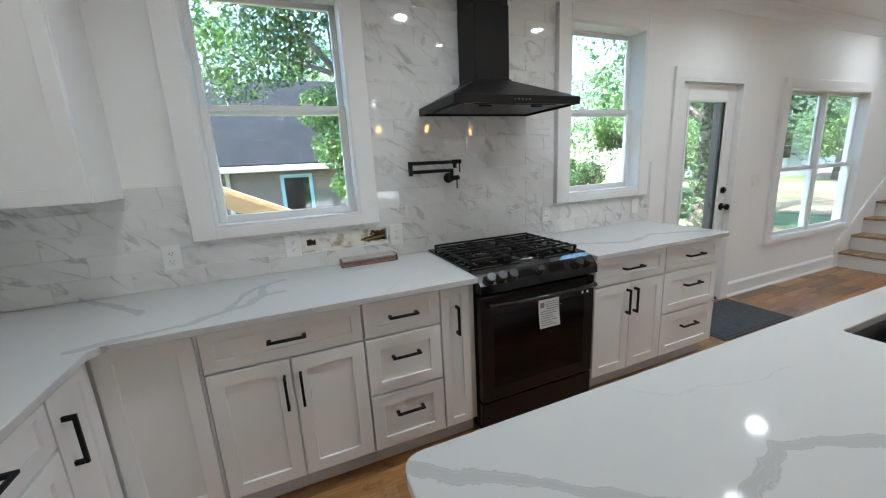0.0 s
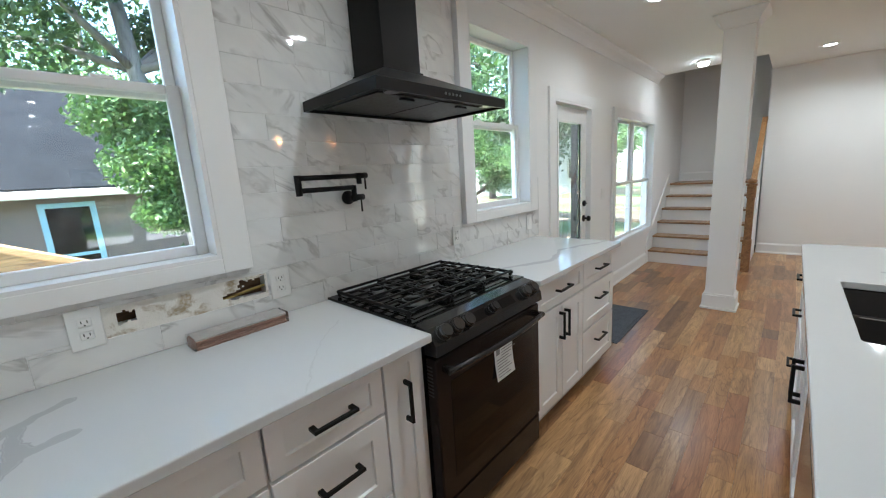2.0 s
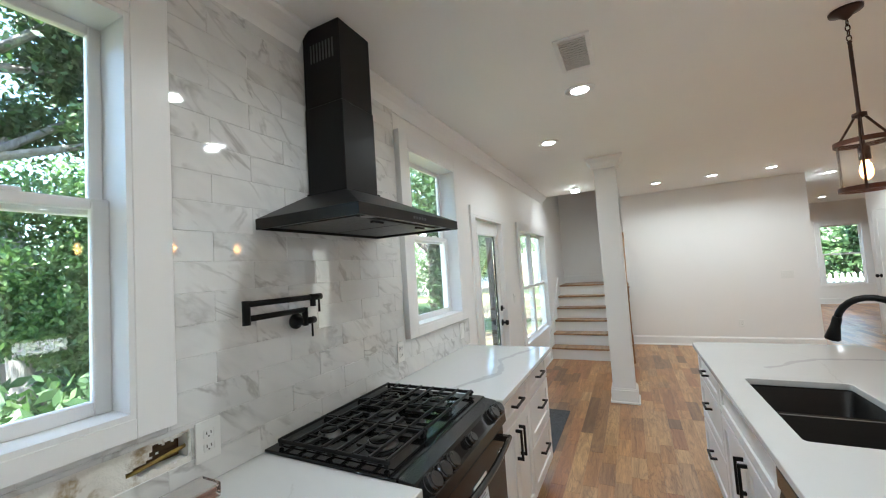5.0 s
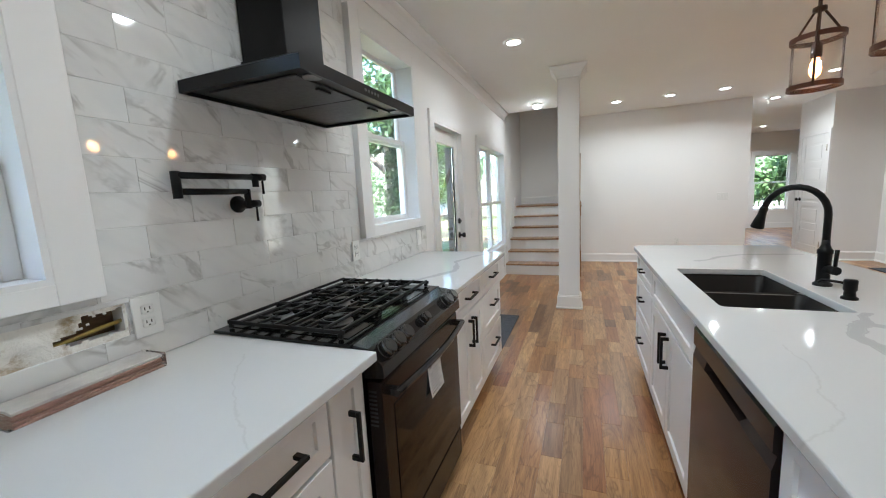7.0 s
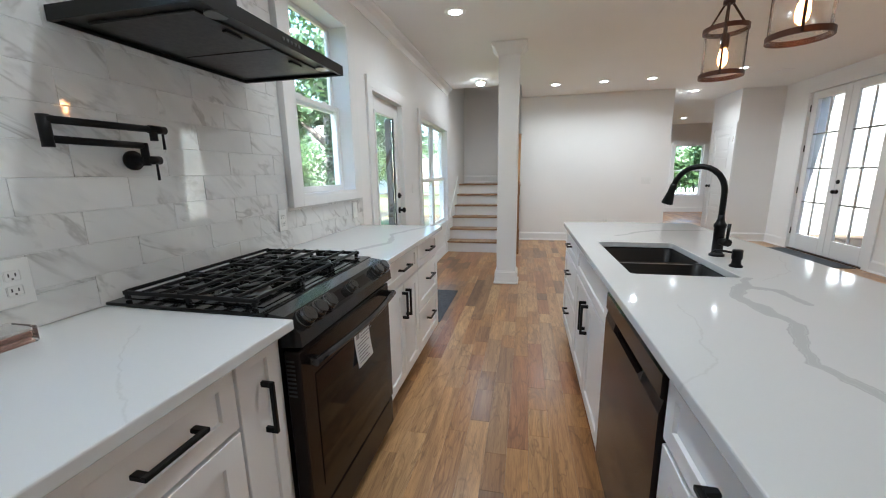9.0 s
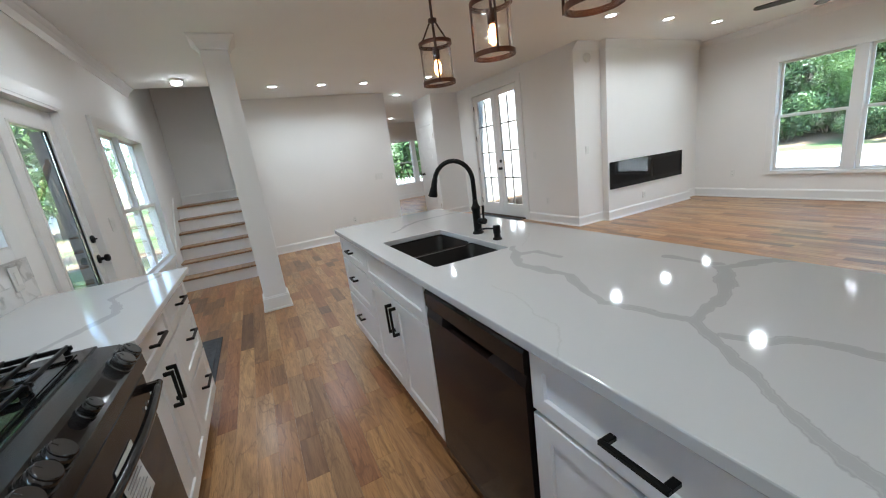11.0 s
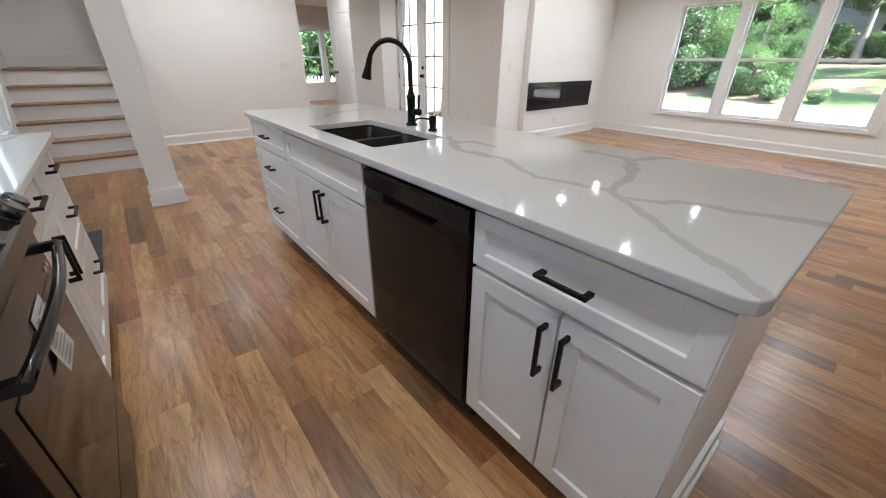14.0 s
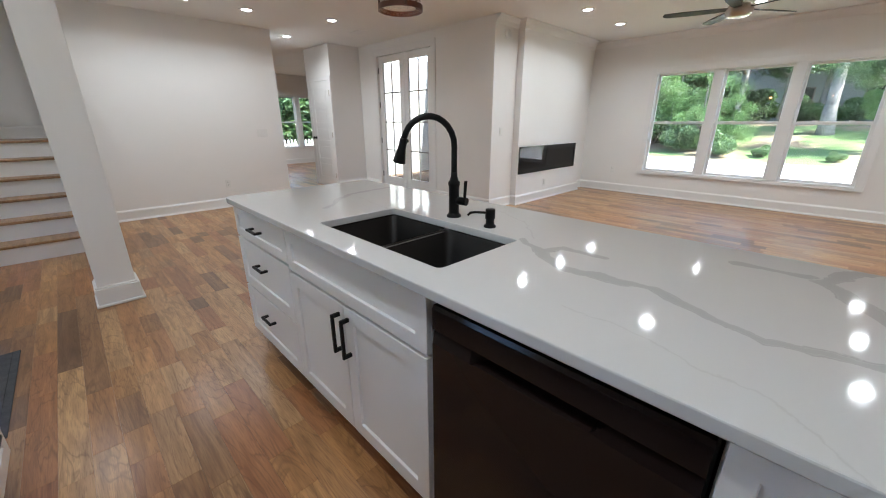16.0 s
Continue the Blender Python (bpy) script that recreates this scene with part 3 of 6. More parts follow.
CROWN = [(-0.001, CEIL - 0.105), (0.008, CEIL - 0.105), (0.014, CEIL - 0.09), (0.03, CEIL - 0.06), (0.055, CEIL - 0.035), (0.078, CEIL - 0.02), (0.085, CEIL - 0.012), (0.085, CEIL + 0.001), (-0.001, CEIL + 0.001)]
run("crown_north", [(6.64, NORTH), (1.62, NORTH)], CROWN, M["trim"], "white crown moulding above the kitchen wall")
run("crown_north_west", [(1.37, NORTH), (WEST, NORTH), (WEST, SOUTH), (4.68, SOUTH), (4.68, -5.58), (BREAST, -5.58), (BREAST, -3.47), (4.68, -3.47), (4.68, FRENCH)], CROWN, M["trim"], "white crown moulding round the living room")


# ---- windows and doors ----
def panes(name, at, w, z0, z1, units, glass_v, label, casing=0.1, slim=1.0, proud=0.045, depth=0.125, meet=None, post=0.14, sill=0.55):
    """A double-hung window: u to the right seen from the room, v outwards. units: how many side by side."""
    win = thing(name, at, label, "window", kind="structure")
    bm = bmesh.new()
    c = casing
    box(bm, -c, 0, -proud, 0, z0 - c * sill, z1 + c, 0.002)
    box(bm, w, w + c, -proud, 0, z0 - c * sill, z1 + c, 0.002)
    box(bm, 0, w, -proud, 0, z1, z1 + c, 0.002)
    box(bm, 0, w, -proud, 0, z0 - c * sill, z0, 0.002)
    part("window_casing", bm, M["trim"], win, local=True)
    bm = bmesh.new()
    t = 0.014
    box(bm, 0.0, t, -proud + 0.003, depth, z0, z1)
    box(bm, w - t, w, -proud + 0.003, depth, z0, z1)
    box(bm, t, w - t, -proud + 0.003, depth, z1 - t, z1)
    box(bm, t, w - t, -proud + 0.003, depth, z0, z0 + t)
    part("window_frame", bm, M["vinyl"], win, local=True)
    uw = (w - 2 * t - post * (units - 1)) / units
    for i in range(units):
        u0 = t + i * (uw + post)
        u1 = u0 + uw
        if i:
            bm = bmesh.new()
            box(bm, u0 - post, u0, -proud * 0.6 if post > 0.06 else glass_v - 0.03, glass_v + 0.05, z0 + t, z1 - t, 0.003)
            part("window_post", bm, M["vinyl"], win, local=True)
        mid = meet if meet else (z0 + z1) / 2
        for k, (s0, s1, v0, rail) in enumerate(((mid - 0.022, z1 - t, glass_v + 0.012, 0.03), (z0 + t, mid + 0.022, glass_v - 0.024, 0.038))):
            bm = bmesh.new()
            st = (0.04 if k else 0.032) * slim
            top, bot = (rail, 0.03) if k == 0 else (0.03, rail)
            box(bm, u0, u0 + st, v0, v0 + 0.03, s0, s1, 0.003)
            box(bm, u1 - st, u1, v0, v0 + 0.03, s0, s1, 0.003)
            box(bm, u0 + st, u1 - st, v0 + 0.001, v0 + 0.029, s1 - top, s1, 0.003)
            box(bm, u0 + st, u1 - st, v0 + 0.001, v0 + 0.029, s0, s0 + bot, 0.003)
            sash = part("sash", bm, M["vinyl"], win, local=True)
            bm = bmesh.new()
            box(bm, u0 + st - 0.006, u1 - st + 0.006, v0 + 0.012, v0 + 0.016, s0 + bot - 0.006, s1 - top + 0.006)
            pane = part("pane", bm, M["glass"], sash, local=True)
            pane.visible_shadow = False
            if k == 1:
                for f in (0.28, 0.72):
                    bm = bmesh.new()
                    uc = u0 + uw * f
                    box(bm, uc - 0.028, uc + 0.028, v0 + 0.004, v0 + 0.024, s1 - 0.001, s1 + 0.012, 0.003)
                    part("sash_lock", bm, M["vinyl"], sash, local=True)
    return win


panes("window_1", pose(W1[0], NORTH, 0), W1[1] - W1[0], W1[2], W1[3], 1, 0.075, "white double-hung window with a wide boxed casing", meet=1.78)
panes("window_2", pose(W2[0], NORTH, 0), W2[1] - W2[0], W2[2], W2[3], 1, 0.075, "white double-hung window beside the range hood", meet=1.772)
panes("window_3", pose(WD[0], NORTH, 0), WD[1] - WD[0], WD[2], WD[3], 2, 0.05, "pair of tall white double-hung windows near the stairs", 0.085, 0.7, 0.03, meet=1.22, post=0.035)
panes("window_4", pose(WT[1], SOUTH, 0, 0, 0, 180), WT[1] - WT[0], WT[2], WT[3], 3, 0.06, "white triple double-hung window in the living room", 0.075, 1.0, 0.035, meet=1.27, post=0.125)
panes("window_5", pose(13.4, -3.12, 0, 0, 0, -90), 1.76, 0.5, 2.05, 2, 0.06, "white double window in the far room", 0.09, 1.0, 0.02, meet=1.28, post=0.15)

# glazed back door
d = thing("door_1", (3.78, NORTH, 0), "white back door with a full glass pane and black hardware", "door", kind="structure")
bm = bmesh.new()
for x0, x1, z0, z1 in ((3.29, 3.375, 0, 2.03), (4.19, 4.275, 0, 2.03), (3.29, 4.275, 2.03, 2.115)):
    box(bm, x0, x1, NORTH - 0.022, NORTH, z0, z1, 0.002)
part("door_casing", bm, M["trim"], d)
bm = bmesh.new()
for x0, x1, z0, z1 in ((3.375, 3.395, 0, 2.03), (4.17, 4.19, 0, 2.03), (3.395, 4.17, 2.01, 2.03)):
    box(bm, x0, x1, NORTH - 0.02, NORTH + 0.12, z0, z1)
part("door_jamb", bm, M["trim"], d)
bm = bmesh.new()
ya, yb = NORTH + 0.03, NORTH + 0.075
for x0, x1, z0, z1 in ((3.4, 3.53, 0.01, 2.0), (4.03, 4.165, 0.01, 2.0), (3.53, 4.03, 1.865, 2.0), (3.53, 4.03, 0.01, 0.26)):
    box(bm, x0, x1, ya, yb, z0, z1, 0.002)
slab = part("door_slab", bm, M["trim"], d)
bm = bmesh.new()
for x0, x1, z0, z1 in ((3.515, 3.535, 0.245, 1.88), (4.025, 4.045, 0.245, 1.88), (3.535, 4.025, 1.86, 1.88), (3.535, 4.025, 0.245, 0.265)):
    box(bm, x0, x1, ya - 0.012, ya, z0, z1, 0.003)
part("glass_bead", bm, M["trim"], slab)
bm = bmesh.new()
for x0, x1 in ((3.531, 3.539), (4.012, 4.029)):
    box(bm, x0, x1, ya + 0.004, yb + 0.05, 0.262, 1.863, 0.002)
part("storm_frame", bm, M["slot"], slab, "black exterior storm frame")
bm = bmesh.new()
box(bm, 3.54, 4.011, yb - 0.03, yb - 0.025, 0.255, 1.87)
part("pane", bm, M["glass"], slab).visible_shadow = False
for z, r in ((1.085, 0.03), (0.93, 0.034)):
    bm = bmesh.new()
    lathe(bm, [(r, 0), (r, -0.008), (0.012, -0.012), (0.012, -0.035), (0.026, -0.042), (0.029, -0.055), (0.024, -0.068), (0.008, -0.072)] if z < 1 else [(r, 0), (r, -0.014), (0.022, -0.018), (0.006, -0.019), (0.006, -0.034), (0.002, -0.035)], (4.11, ya, z), 20, "y")
    part("knob" if z < 1 else "deadbolt", bm, M["black"], slab)
bm = bmesh.new()
box(bm, 3.4, 4.165, ya - 0.03, ya + 0.06, 0.0, 0.02, 0.004)
part("threshold", bm, M["bronze"], d)


def french_leaf(parent, x0, x1, hinge_right):
    bm = bmesh.new()
    ya, yb = FRENCH - 0.07, FRENCH - 0.03
    zt, zb, s = 2.43, 0.02, 0.12
    box(bm, x0, x0 + s, ya, yb, zb, zt, 0.003)
    box(bm, x1 - s, x1, ya, yb, zb, zt, 0.003)
    box(bm, x0 + s, x1 - s, ya, yb, zt - 0.11, zt, 0.003)
    box(bm, x0 + s, x1 - s, ya, yb, zb, zb + 0.24, 0.003)
    leaf = part("door_leaf", bm, M["trim"], parent)
    g0, g1, h0, h1 = x0 + s, x1 - s, zb + 0.24, zt - 0.11
    bm = bmesh.new()
    box(bm, g0 - 0.005, g1 + 0.005, ya + 0.018, ya + 0.022, h0 - 0.005, h1 + 0.005)
    part("pane", bm, M["glass"], leaf).visible_shadow = False
    # crossbars coloured dark grey, their backlit look put into the colour
    for k in range(1, 4):
        bm = bmesh.new()
        zz = h0 + (h1 - h0) * k / 4
        box(bm, g0, g1, ya + 0.008, yb - 0.006, zz - 0.011, zz + 0.011, 0.002)
        part("muntin", bm, M["gap"], leaf)
    for k in range(4):
        bm = bmesh.new()
        za, zc = h0 + (h1 - h0) * k / 4 + 0.012, h0 + (h1 - h0) * (k + 1) / 4 - 0.012
        box(bm, (g0 + g1) / 2 - 0.011, (g0 + g1) / 2 + 0.011, ya + 0.008, yb - 0.006, za, zc, 0.002)
        part("muntin", bm, M["trim"], leaf)
    for zz in (0.3, 0.95, 1.6, 2.2):
        bm = bmesh.new()
        hx = x1 + 0.004 if hinge_right else x0 - 0.004
        tube(bm, (hx, yb + 0.006, zz - 0.05), (hx, yb + 0.006, zz + 0.05), 0.008, n=8)
        part("hinge", bm, M["hinge"], leaf)
    return leaf


fd = thing("door_2", (6.71, FRENCH, 0), "tall white glazed double doors with divided panes", "door", kind="structure")
bm = bmesh.new()
for x0, x1, z0, z1 in ((5.86, 5.95, 0, 2.45), (7.47, 7.56, 0, 2.45), (5.86, 7.56, 2.45, 2.54)):
    box(bm, x0, x1, FRENCH, FRENCH + 0.02, z0, z1, 0.002)
part("door_casing", bm, M["trim"], fd)
bm = bmesh.new()
for x0, x1, z0, z1 in ((5.95, 5.968, 0, 2.45), (7.452, 7.47, 0, 2.45), (5.968, 7.452, 2.434, 2.45), (5.968, 7.452, 2.40, 2.434)):
    box(bm, x0, x1, FRENCH - 0.16, FRENCH + 0.018 if z1 > 2.44 else FRENCH - 0.08, z0, z1)
part("door_jamb", bm, M["trim"], fd)
la = french_leaf(fd, 5.972, 6.708, False)
lb = french_leaf(fd, 6.714, 7.448, True)
for z in (1.1, 0.96):
    bm = bmesh.new()
    if z > 1:
        lathe(bm, [(0.03, 0), (0.03, 0.012), (0.02, 0.016), (0.006, 0.017), (0.006, 0.03), (0.002, 0.031)], (6.66, FRENCH - 0.03, z), 16, "y")
    else:
        lathe(bm, [(0.032, 0), (0.032, 0.008), (0.012, 0.012), (0.012, 0.032), (0.027, 0.04), (0.03, 0.052), (0.02, 0.066), (0.006, 0.068)], (6.66, FRENCH - 0.03, z), 16, "y")
    part("knob" if z < 1 else "deadbolt", bm, M["black"], la)
bm = bmesh.new()
box(bm, 5.968, 7.452, FRENCH - 0.1, FRENCH + 0.005, 0.0, 0.018, 0.003)
part("threshold", bm, M["bronze"], fd)

# five-panel hall door
hd = thing("door_3", (8.5, -2.27, 0), "closed white five-panel hall door with a black knob", "door", kind="structure")
bm = bmesh.new()
for x0, x1, z0, z1 in ((8.055, 8.12, 0, 2.05), (8.88, 8.95, 0, 2.05), (8.055, 8.95, 2.05, 2.12)):
    box(bm, x0, x1, -2.27, -2.252, z0, z1, 0.002)
part("door_casing", bm, M["trim"], hd)
bm = bmesh.new()
zs = [0.02, 0.2, 0.5, 0.58, 0.86, 0.94, 1.2, 1.28, 1.54, 1.62, 1.92, 2.045]
box(bm, 8.125, 8.235, -2.267, -2.256, 0.02, 2.045, 0.002)
box(bm, 8.765, 8.875, -2.267, -2.256, 0.02, 2.045, 0.002)
for i in range(0, 12, 2):
    box(bm, 8.235, 8.765, -2.267, -2.256, zs[i], zs[i + 1], 0.002)
leaf = part("door_leaf", bm, M["trim"], hd)
for i in range(1, 11, 2):
    bm = bmesh.new()
    box(bm, 8.235, 8.765, -2.269, -2.264, zs[i], zs[i + 1])
    box(bm, 8.275, 8.725, -2.264, -2.258, zs[i] + 0.04, zs[i + 1] - 0.04, 0.004)
    part("panel", bm, M["trim"], leaf)
bm = bmesh.new()
lathe(bm, [(0.032, 0), (0.032, 0.008), (0.012, 0.012), (0.012, 0.032), (0.027, 0.04), (0.03, 0.052), (0.02, 0.066), (0.006, 0.068)], (8.82, -2.256, 0.98), 16, "y")
part("knob", bm, M["black"], leaf)
for z in (0.25, 1.05, 1.82):
    bm = bmesh.new()
    tube(bm, (8.12, -2.25, z - 0.05), (8.12, -2.25, z + 0.05), 0.008, n=8)
    part("hinge", bm, M["nickel"], leaf)


# ---- cabinets ----
def pull(parent, u, z, length, upright=False, v=0.0):
    """A square black bar pull on two posts, centred at u, z on a front at v."""
    bm = bmesh.new()
    h, s = length / 2, 0.0055
    if upright:
        box(bm, u - s, u + s, v - 0.036, v - 0.024, z - h, z + h, 0.0015)
        for e in (-1, 1):
            c = z + e * (h - 0.008)
            box(bm, u - s, u + s, v - 0.025, v + 0.001, c - 0.008, c + 0.008, 0.0015)
    else:
        box(bm, u - h, u + h, v - 0.036, v - 0.024, z - s, z + s, 0.0015)
        for e in (-1, 1):
            c = u + e * (h - 0.008)
            box(bm, c - 0.008, c + 0.008, v - 0.025, v + 0.001, z - s, z + s, 0.0015)
    return part("handle", bm, M["black"], parent, local=True)


def shaker(parent, name, u0, u1, z0, z1, rail=0.057):
    """A shaker front with a recessed panel; its face at v = 0, looking to -v."""
    bm = bmesh.new()
    r = min(rail, (z1 - z0) * 0.27, (u1 - u0) * 0.28)
    b = 0.0018

    def loop(inset, v):
        return [bm.verts.new(p) for p in ((u0 + inset, v, z0 + inset), (u1 - inset, v, z0 + inset), (u1 - inset, v, z1 - inset), (u0 + inset, v, z1 - inset))]
    rings = [loop(0, 0.019), loop(0, b), loop(b, 0), loop(r - 0.001, 0), loop(r, 0.001), loop(r + 0.0015, 0.0095)]
    for p, q in zip(rings, rings[1:]):
        for k in range(4):
            bm.faces.new((p[k], p[(k + 1) % 4], q[(k + 1) % 4], q[k]))
    bm.faces.new(rings[0][::-1])
    bm.faces.new(rings[-1])
    return part(name, bm, M["cabinet"], parent, local=True)


def cabinet(at, w, depth, layout, label, z0=0.11, z1=0.882, toe=True, group="white base cabinets", pull_len=0.16, category="cabinet", top=None, drop=0.12, upright_len=0.16):
    """A base unit in its own axes: u along its width, front face at v = 0 looking to -v."""
    c = thing("base_cabinet", at, label, category, group)
    bm = bmesh.new()
    box(bm, 0, w, 0.021, depth, z0, top or z1, 0.001)
    if top:
        box(bm, 0, w, 0.021, 0.05, top, z1, 0.001)
    part("body", bm, M["cabinet"], c, local=True)
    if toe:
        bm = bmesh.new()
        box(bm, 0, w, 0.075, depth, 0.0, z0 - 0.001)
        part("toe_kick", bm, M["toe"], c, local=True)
    g = 0.0035
    for item in layout:
        kind, u0, u1, a, b = item[:5]
        u0, u1 = u0 + g, u1 - g
        front = shaker(c, "drawer" if kind == "drawer" else ("panel" if kind == "panel" else "door"), u0, u1, a + g, b - g)
        if kind == "drawer":
            pull(front, (u0 + u1) / 2, (a + b) / 2 if b - a < 0.2 else a + (b - a) * 0.63, item[5] if len(item) > 5 else pull_len)
        elif kind == "left":
            pull(front, u1 - 0.028, b - drop, upright_len, True)
        elif kind == "right":
            pull(front, u0 + 0.028, b - drop, upright_len, True)
        elif kind == "mid":
            pull(front, (u0 + u1) / 2 + 0.004, b - 0.1 - 0.075, 0.15, True)
    return c


def drawers3(w):
    return [("drawer", 0, w, 0.705, 0.882), ("drawer", 0, w, 0.415, 0.70), ("drawer", 0, w, 0.118, 0.41)]


def drawer_doors(w, length=0.19):
    return [("drawer", 0, w, 0.705, 0.882, length), ("left", 0, w / 2, 0.118, 0.70), ("right", w / 2, w, 0.118, 0.70)]


FRONT = 2.003
DEEP = NORTH - FRONT - 0.002
cabinet(pose(-0.405, FRONT, 0), 0.338, DEEP, [("panel", 0.022, 0.333, 0.118, 0.882)], "blank white corner panel of the base cabinets")
cabinet(pose(-0.063, FRONT, 0), 0.622, DEEP, drawer_doors(0.622, 0.15), "white shaker base cabinet, one drawer over two doors", drop=0.145, upright_len=0.15)
cabinet(pose(0.561, FRONT, 0), 0.37, DEEP, drawers3(0.37), "white shaker base cabinet with three drawers", pull_len=0.14)
cabinet(pose(0.933, FRONT, 0), 0.19, DEEP, [("mid", 0.0, 0.158, 0.118, 0.882)], "narrow white pull-out cabinet beside the range")
cabinet(pose(1.882, FRONT, 0), 0.602, DEEP, [("drawer", 0.02, 0.602, 0.705, 0.882), ("left", 0.02, 0.311, 0.118, 0.70), ("right", 0.311, 0.602, 0.118, 0.70)], "white shaker base cabinet, one drawer over two doors")
cabinet(pose(2.486, FRONT, 0), 0.534, DEEP, drawers3(0.534), "white shaker three-drawer base cabinet at the counter end")
# the short leg on the west wall
corner = cabinet(pose(-0.385, 1.75, 0, 0, 0, 90), 0.275, 0.64, [("blank", 0.0, 0.247, 0.118, 0.882)], "narrow white shaker corner cabinet door with a black pull")
for c in corner.children:
    if c.name.startswith("door"):
        pull(c, 0.045, 0.69, 0.17, True)
cabinet(pose(-0.385, 1.165, 0, 0, 0, 90), 0.582, 0.64, drawers3(0.582), "white shaker base cabinet with three drawers")
cabinet(pose(-0.385, 0.5, 0, 0, 0, 90), 0.662, 0.64, drawer_doors(0.662), "white shaker base cabinet, one drawer over two doors")
# island
IF = 1.012
island = [
    (3.322, 0.672, drawers3(0.672), "white shaker island cabinet with three drawers"),
    (2.648, 0.908, [("panel", 0, 0.908, 0.685, 0.872), ("left", 0, 0.454, 0.118, 0.68), ("right", 0.454, 0.908, 0.118, 0.68)], "white shaker island sink cabinet with two doors"),
    (1.098, 0.618, [("drawer", 0, 0.618, 0.70, 0.872, 0.14), ("left", 0, 0.309, 0.118, 0.692), ("right", 0.309, 0.618, 0.118, 0.692)], "white shaker island cabinet, one drawer over two doors"),
]
for x, w, lay, lab in island:
    cabinet(pose(x, IF, 0, 0, 0, 180), w, 0.6, lay, lab, group="island cabinets", pull_len=0.12, top=0.66 if "sink" in lab else None)
bm = bmesh.new()
box(bm, 0.48, 3.322, 0.35, 0.408, 0.0, 0.882, 0.001)
box(bm, 1.1, 1.738, 0.411, 0.44, 0.0, 0.88)
solid("island_back_panel", bm, M["cabinet"], "white panel closing the back of the island", "panel")
bm = bmesh.new()
box(bm, 0.466, 0.479, 0.35, 0.985, 0.0, 0.11)
box(bm, 0.452, 0.465, 0.35, 0.985, 0.0, 0.02, 0.003)
solid("island_end_trim", bm, M["trim"], "white base trim at the end of the island", "trim")

# wall cabinet
uc = thing("wall_cabinet", pose(-1.028, 2.31, 1.375), "white shaker wall cabinet above the corner counter", "cabinet")
bm = bmesh.new()
box(bm, 0, 0.655, 0.021, 0.33, 0.0, 1.05, 0.001)
part("body", bm, M["cabinet"], uc, local=True)
shaker(uc, "door", 0.02, 0.335, 0.003, 1.047)
shaker(uc, "door", 0.339, 0.652, 0.003, 1.047)


# ---- worktops ----
def slab_outline(pts, r=0.0, which=(), n=5):
    out = []
    for i, p in enumerate(pts):
        if r and i in which:
            p, a, b = Vector(p), Vector(pts[i - 1]), Vector(pts[(i + 1) % len(pts)])
            da, db = (a - p).normalized(), (b - p).normalized()
            for k in range(n + 1):
                t = k / n
                out.append(tuple((p + da * r * (1 - t) ** 2 + db * r * t ** 2)))
        else:
            out.append(tuple(p))
    return out


def worktop(name, outline, label, hole=None, bevel=0.004):
    bm = bmesh.new()
    if hole is None:
        prism(bm, outline, "z", 0.884, 0.914)
    else:
        hx0, hx1, hy0, hy1 = hole
        n = len(outline)
        inner = slab_outline([(hx0, hy0), (hx1, hy0), (hx1, hy1), (hx0, hy1)], 0.02, (0, 1, 2, 3), 4)
        for z, flip in ((0.884, True), (0.914, False)):
            vo = [bm.verts.new((x, y, z)) for x, y in outline]
            vi = [bm.verts.new((x, y, z)) for x, y in inner]
            es = [bm.edges.new((vo[i], vo[(i + 1) % n])) for i in range(n)] + [bm.edges.new((vi[i], vi[(i + 1) % len(vi)])) for i in range(len(vi))]
            bmesh.ops.bridge_loops(bm, edges=es)
            if flip:
                lo_o, lo_i = vo, vi
            else:
                for i in range(n):
                    bm.faces.new((lo_o[i], lo_o[(i + 1) % n], vo[(i + 1) % n], vo[i]))
                for i in range(len(vi)):
                    bm.faces.new((lo_i[i], lo_i[(i + 1) % len(vi)], vi[(i + 1) % len(vi)], vi[i]))
    bmesh.ops.recalc_face_normals(bm, faces=bm.faces[:])
    rim = [e for e in bm.edges if len(e.link_faces) == 2 and abs(e.calc_face_angle(0)) > 1.2]
    bmesh.ops.bevel(bm, geom=rim, offset=bevel, segments=2, affect="EDGES", profile=0.5)
    return solid(name, bm, M["quartz"], label, "worktop")


worktop("worktop", [(1.124, 1.966), (1.124, NORTH - 0.002), (WEST + 0.002, NORTH - 0.002), (WEST + 0.002, 0.47), (-0.35, 0.47), (-0.35, 1.93), (-0.325, 1.966)], "white quartz counter with grey veins round the corner")
worktop("worktop", slab_outline([(1.872, 1.962), (3.045, 1.962), (3.045, NORTH - 0.002), (1.872, NORTH - 0.002)], 0.02, (1,)), "white quartz counter with grey veins beside the range")
SINK = (1.782, 2.485, 0.548, 0.925)
worktop("island_worktop", slab_outline([(0.452, 0.128), (3.362, 0.128), (3.362, 1.037), (0.452, 1.037)], 0.05, (0, 1, 2, 3), 6), "white quartz island top with bold grey veins", SINK)

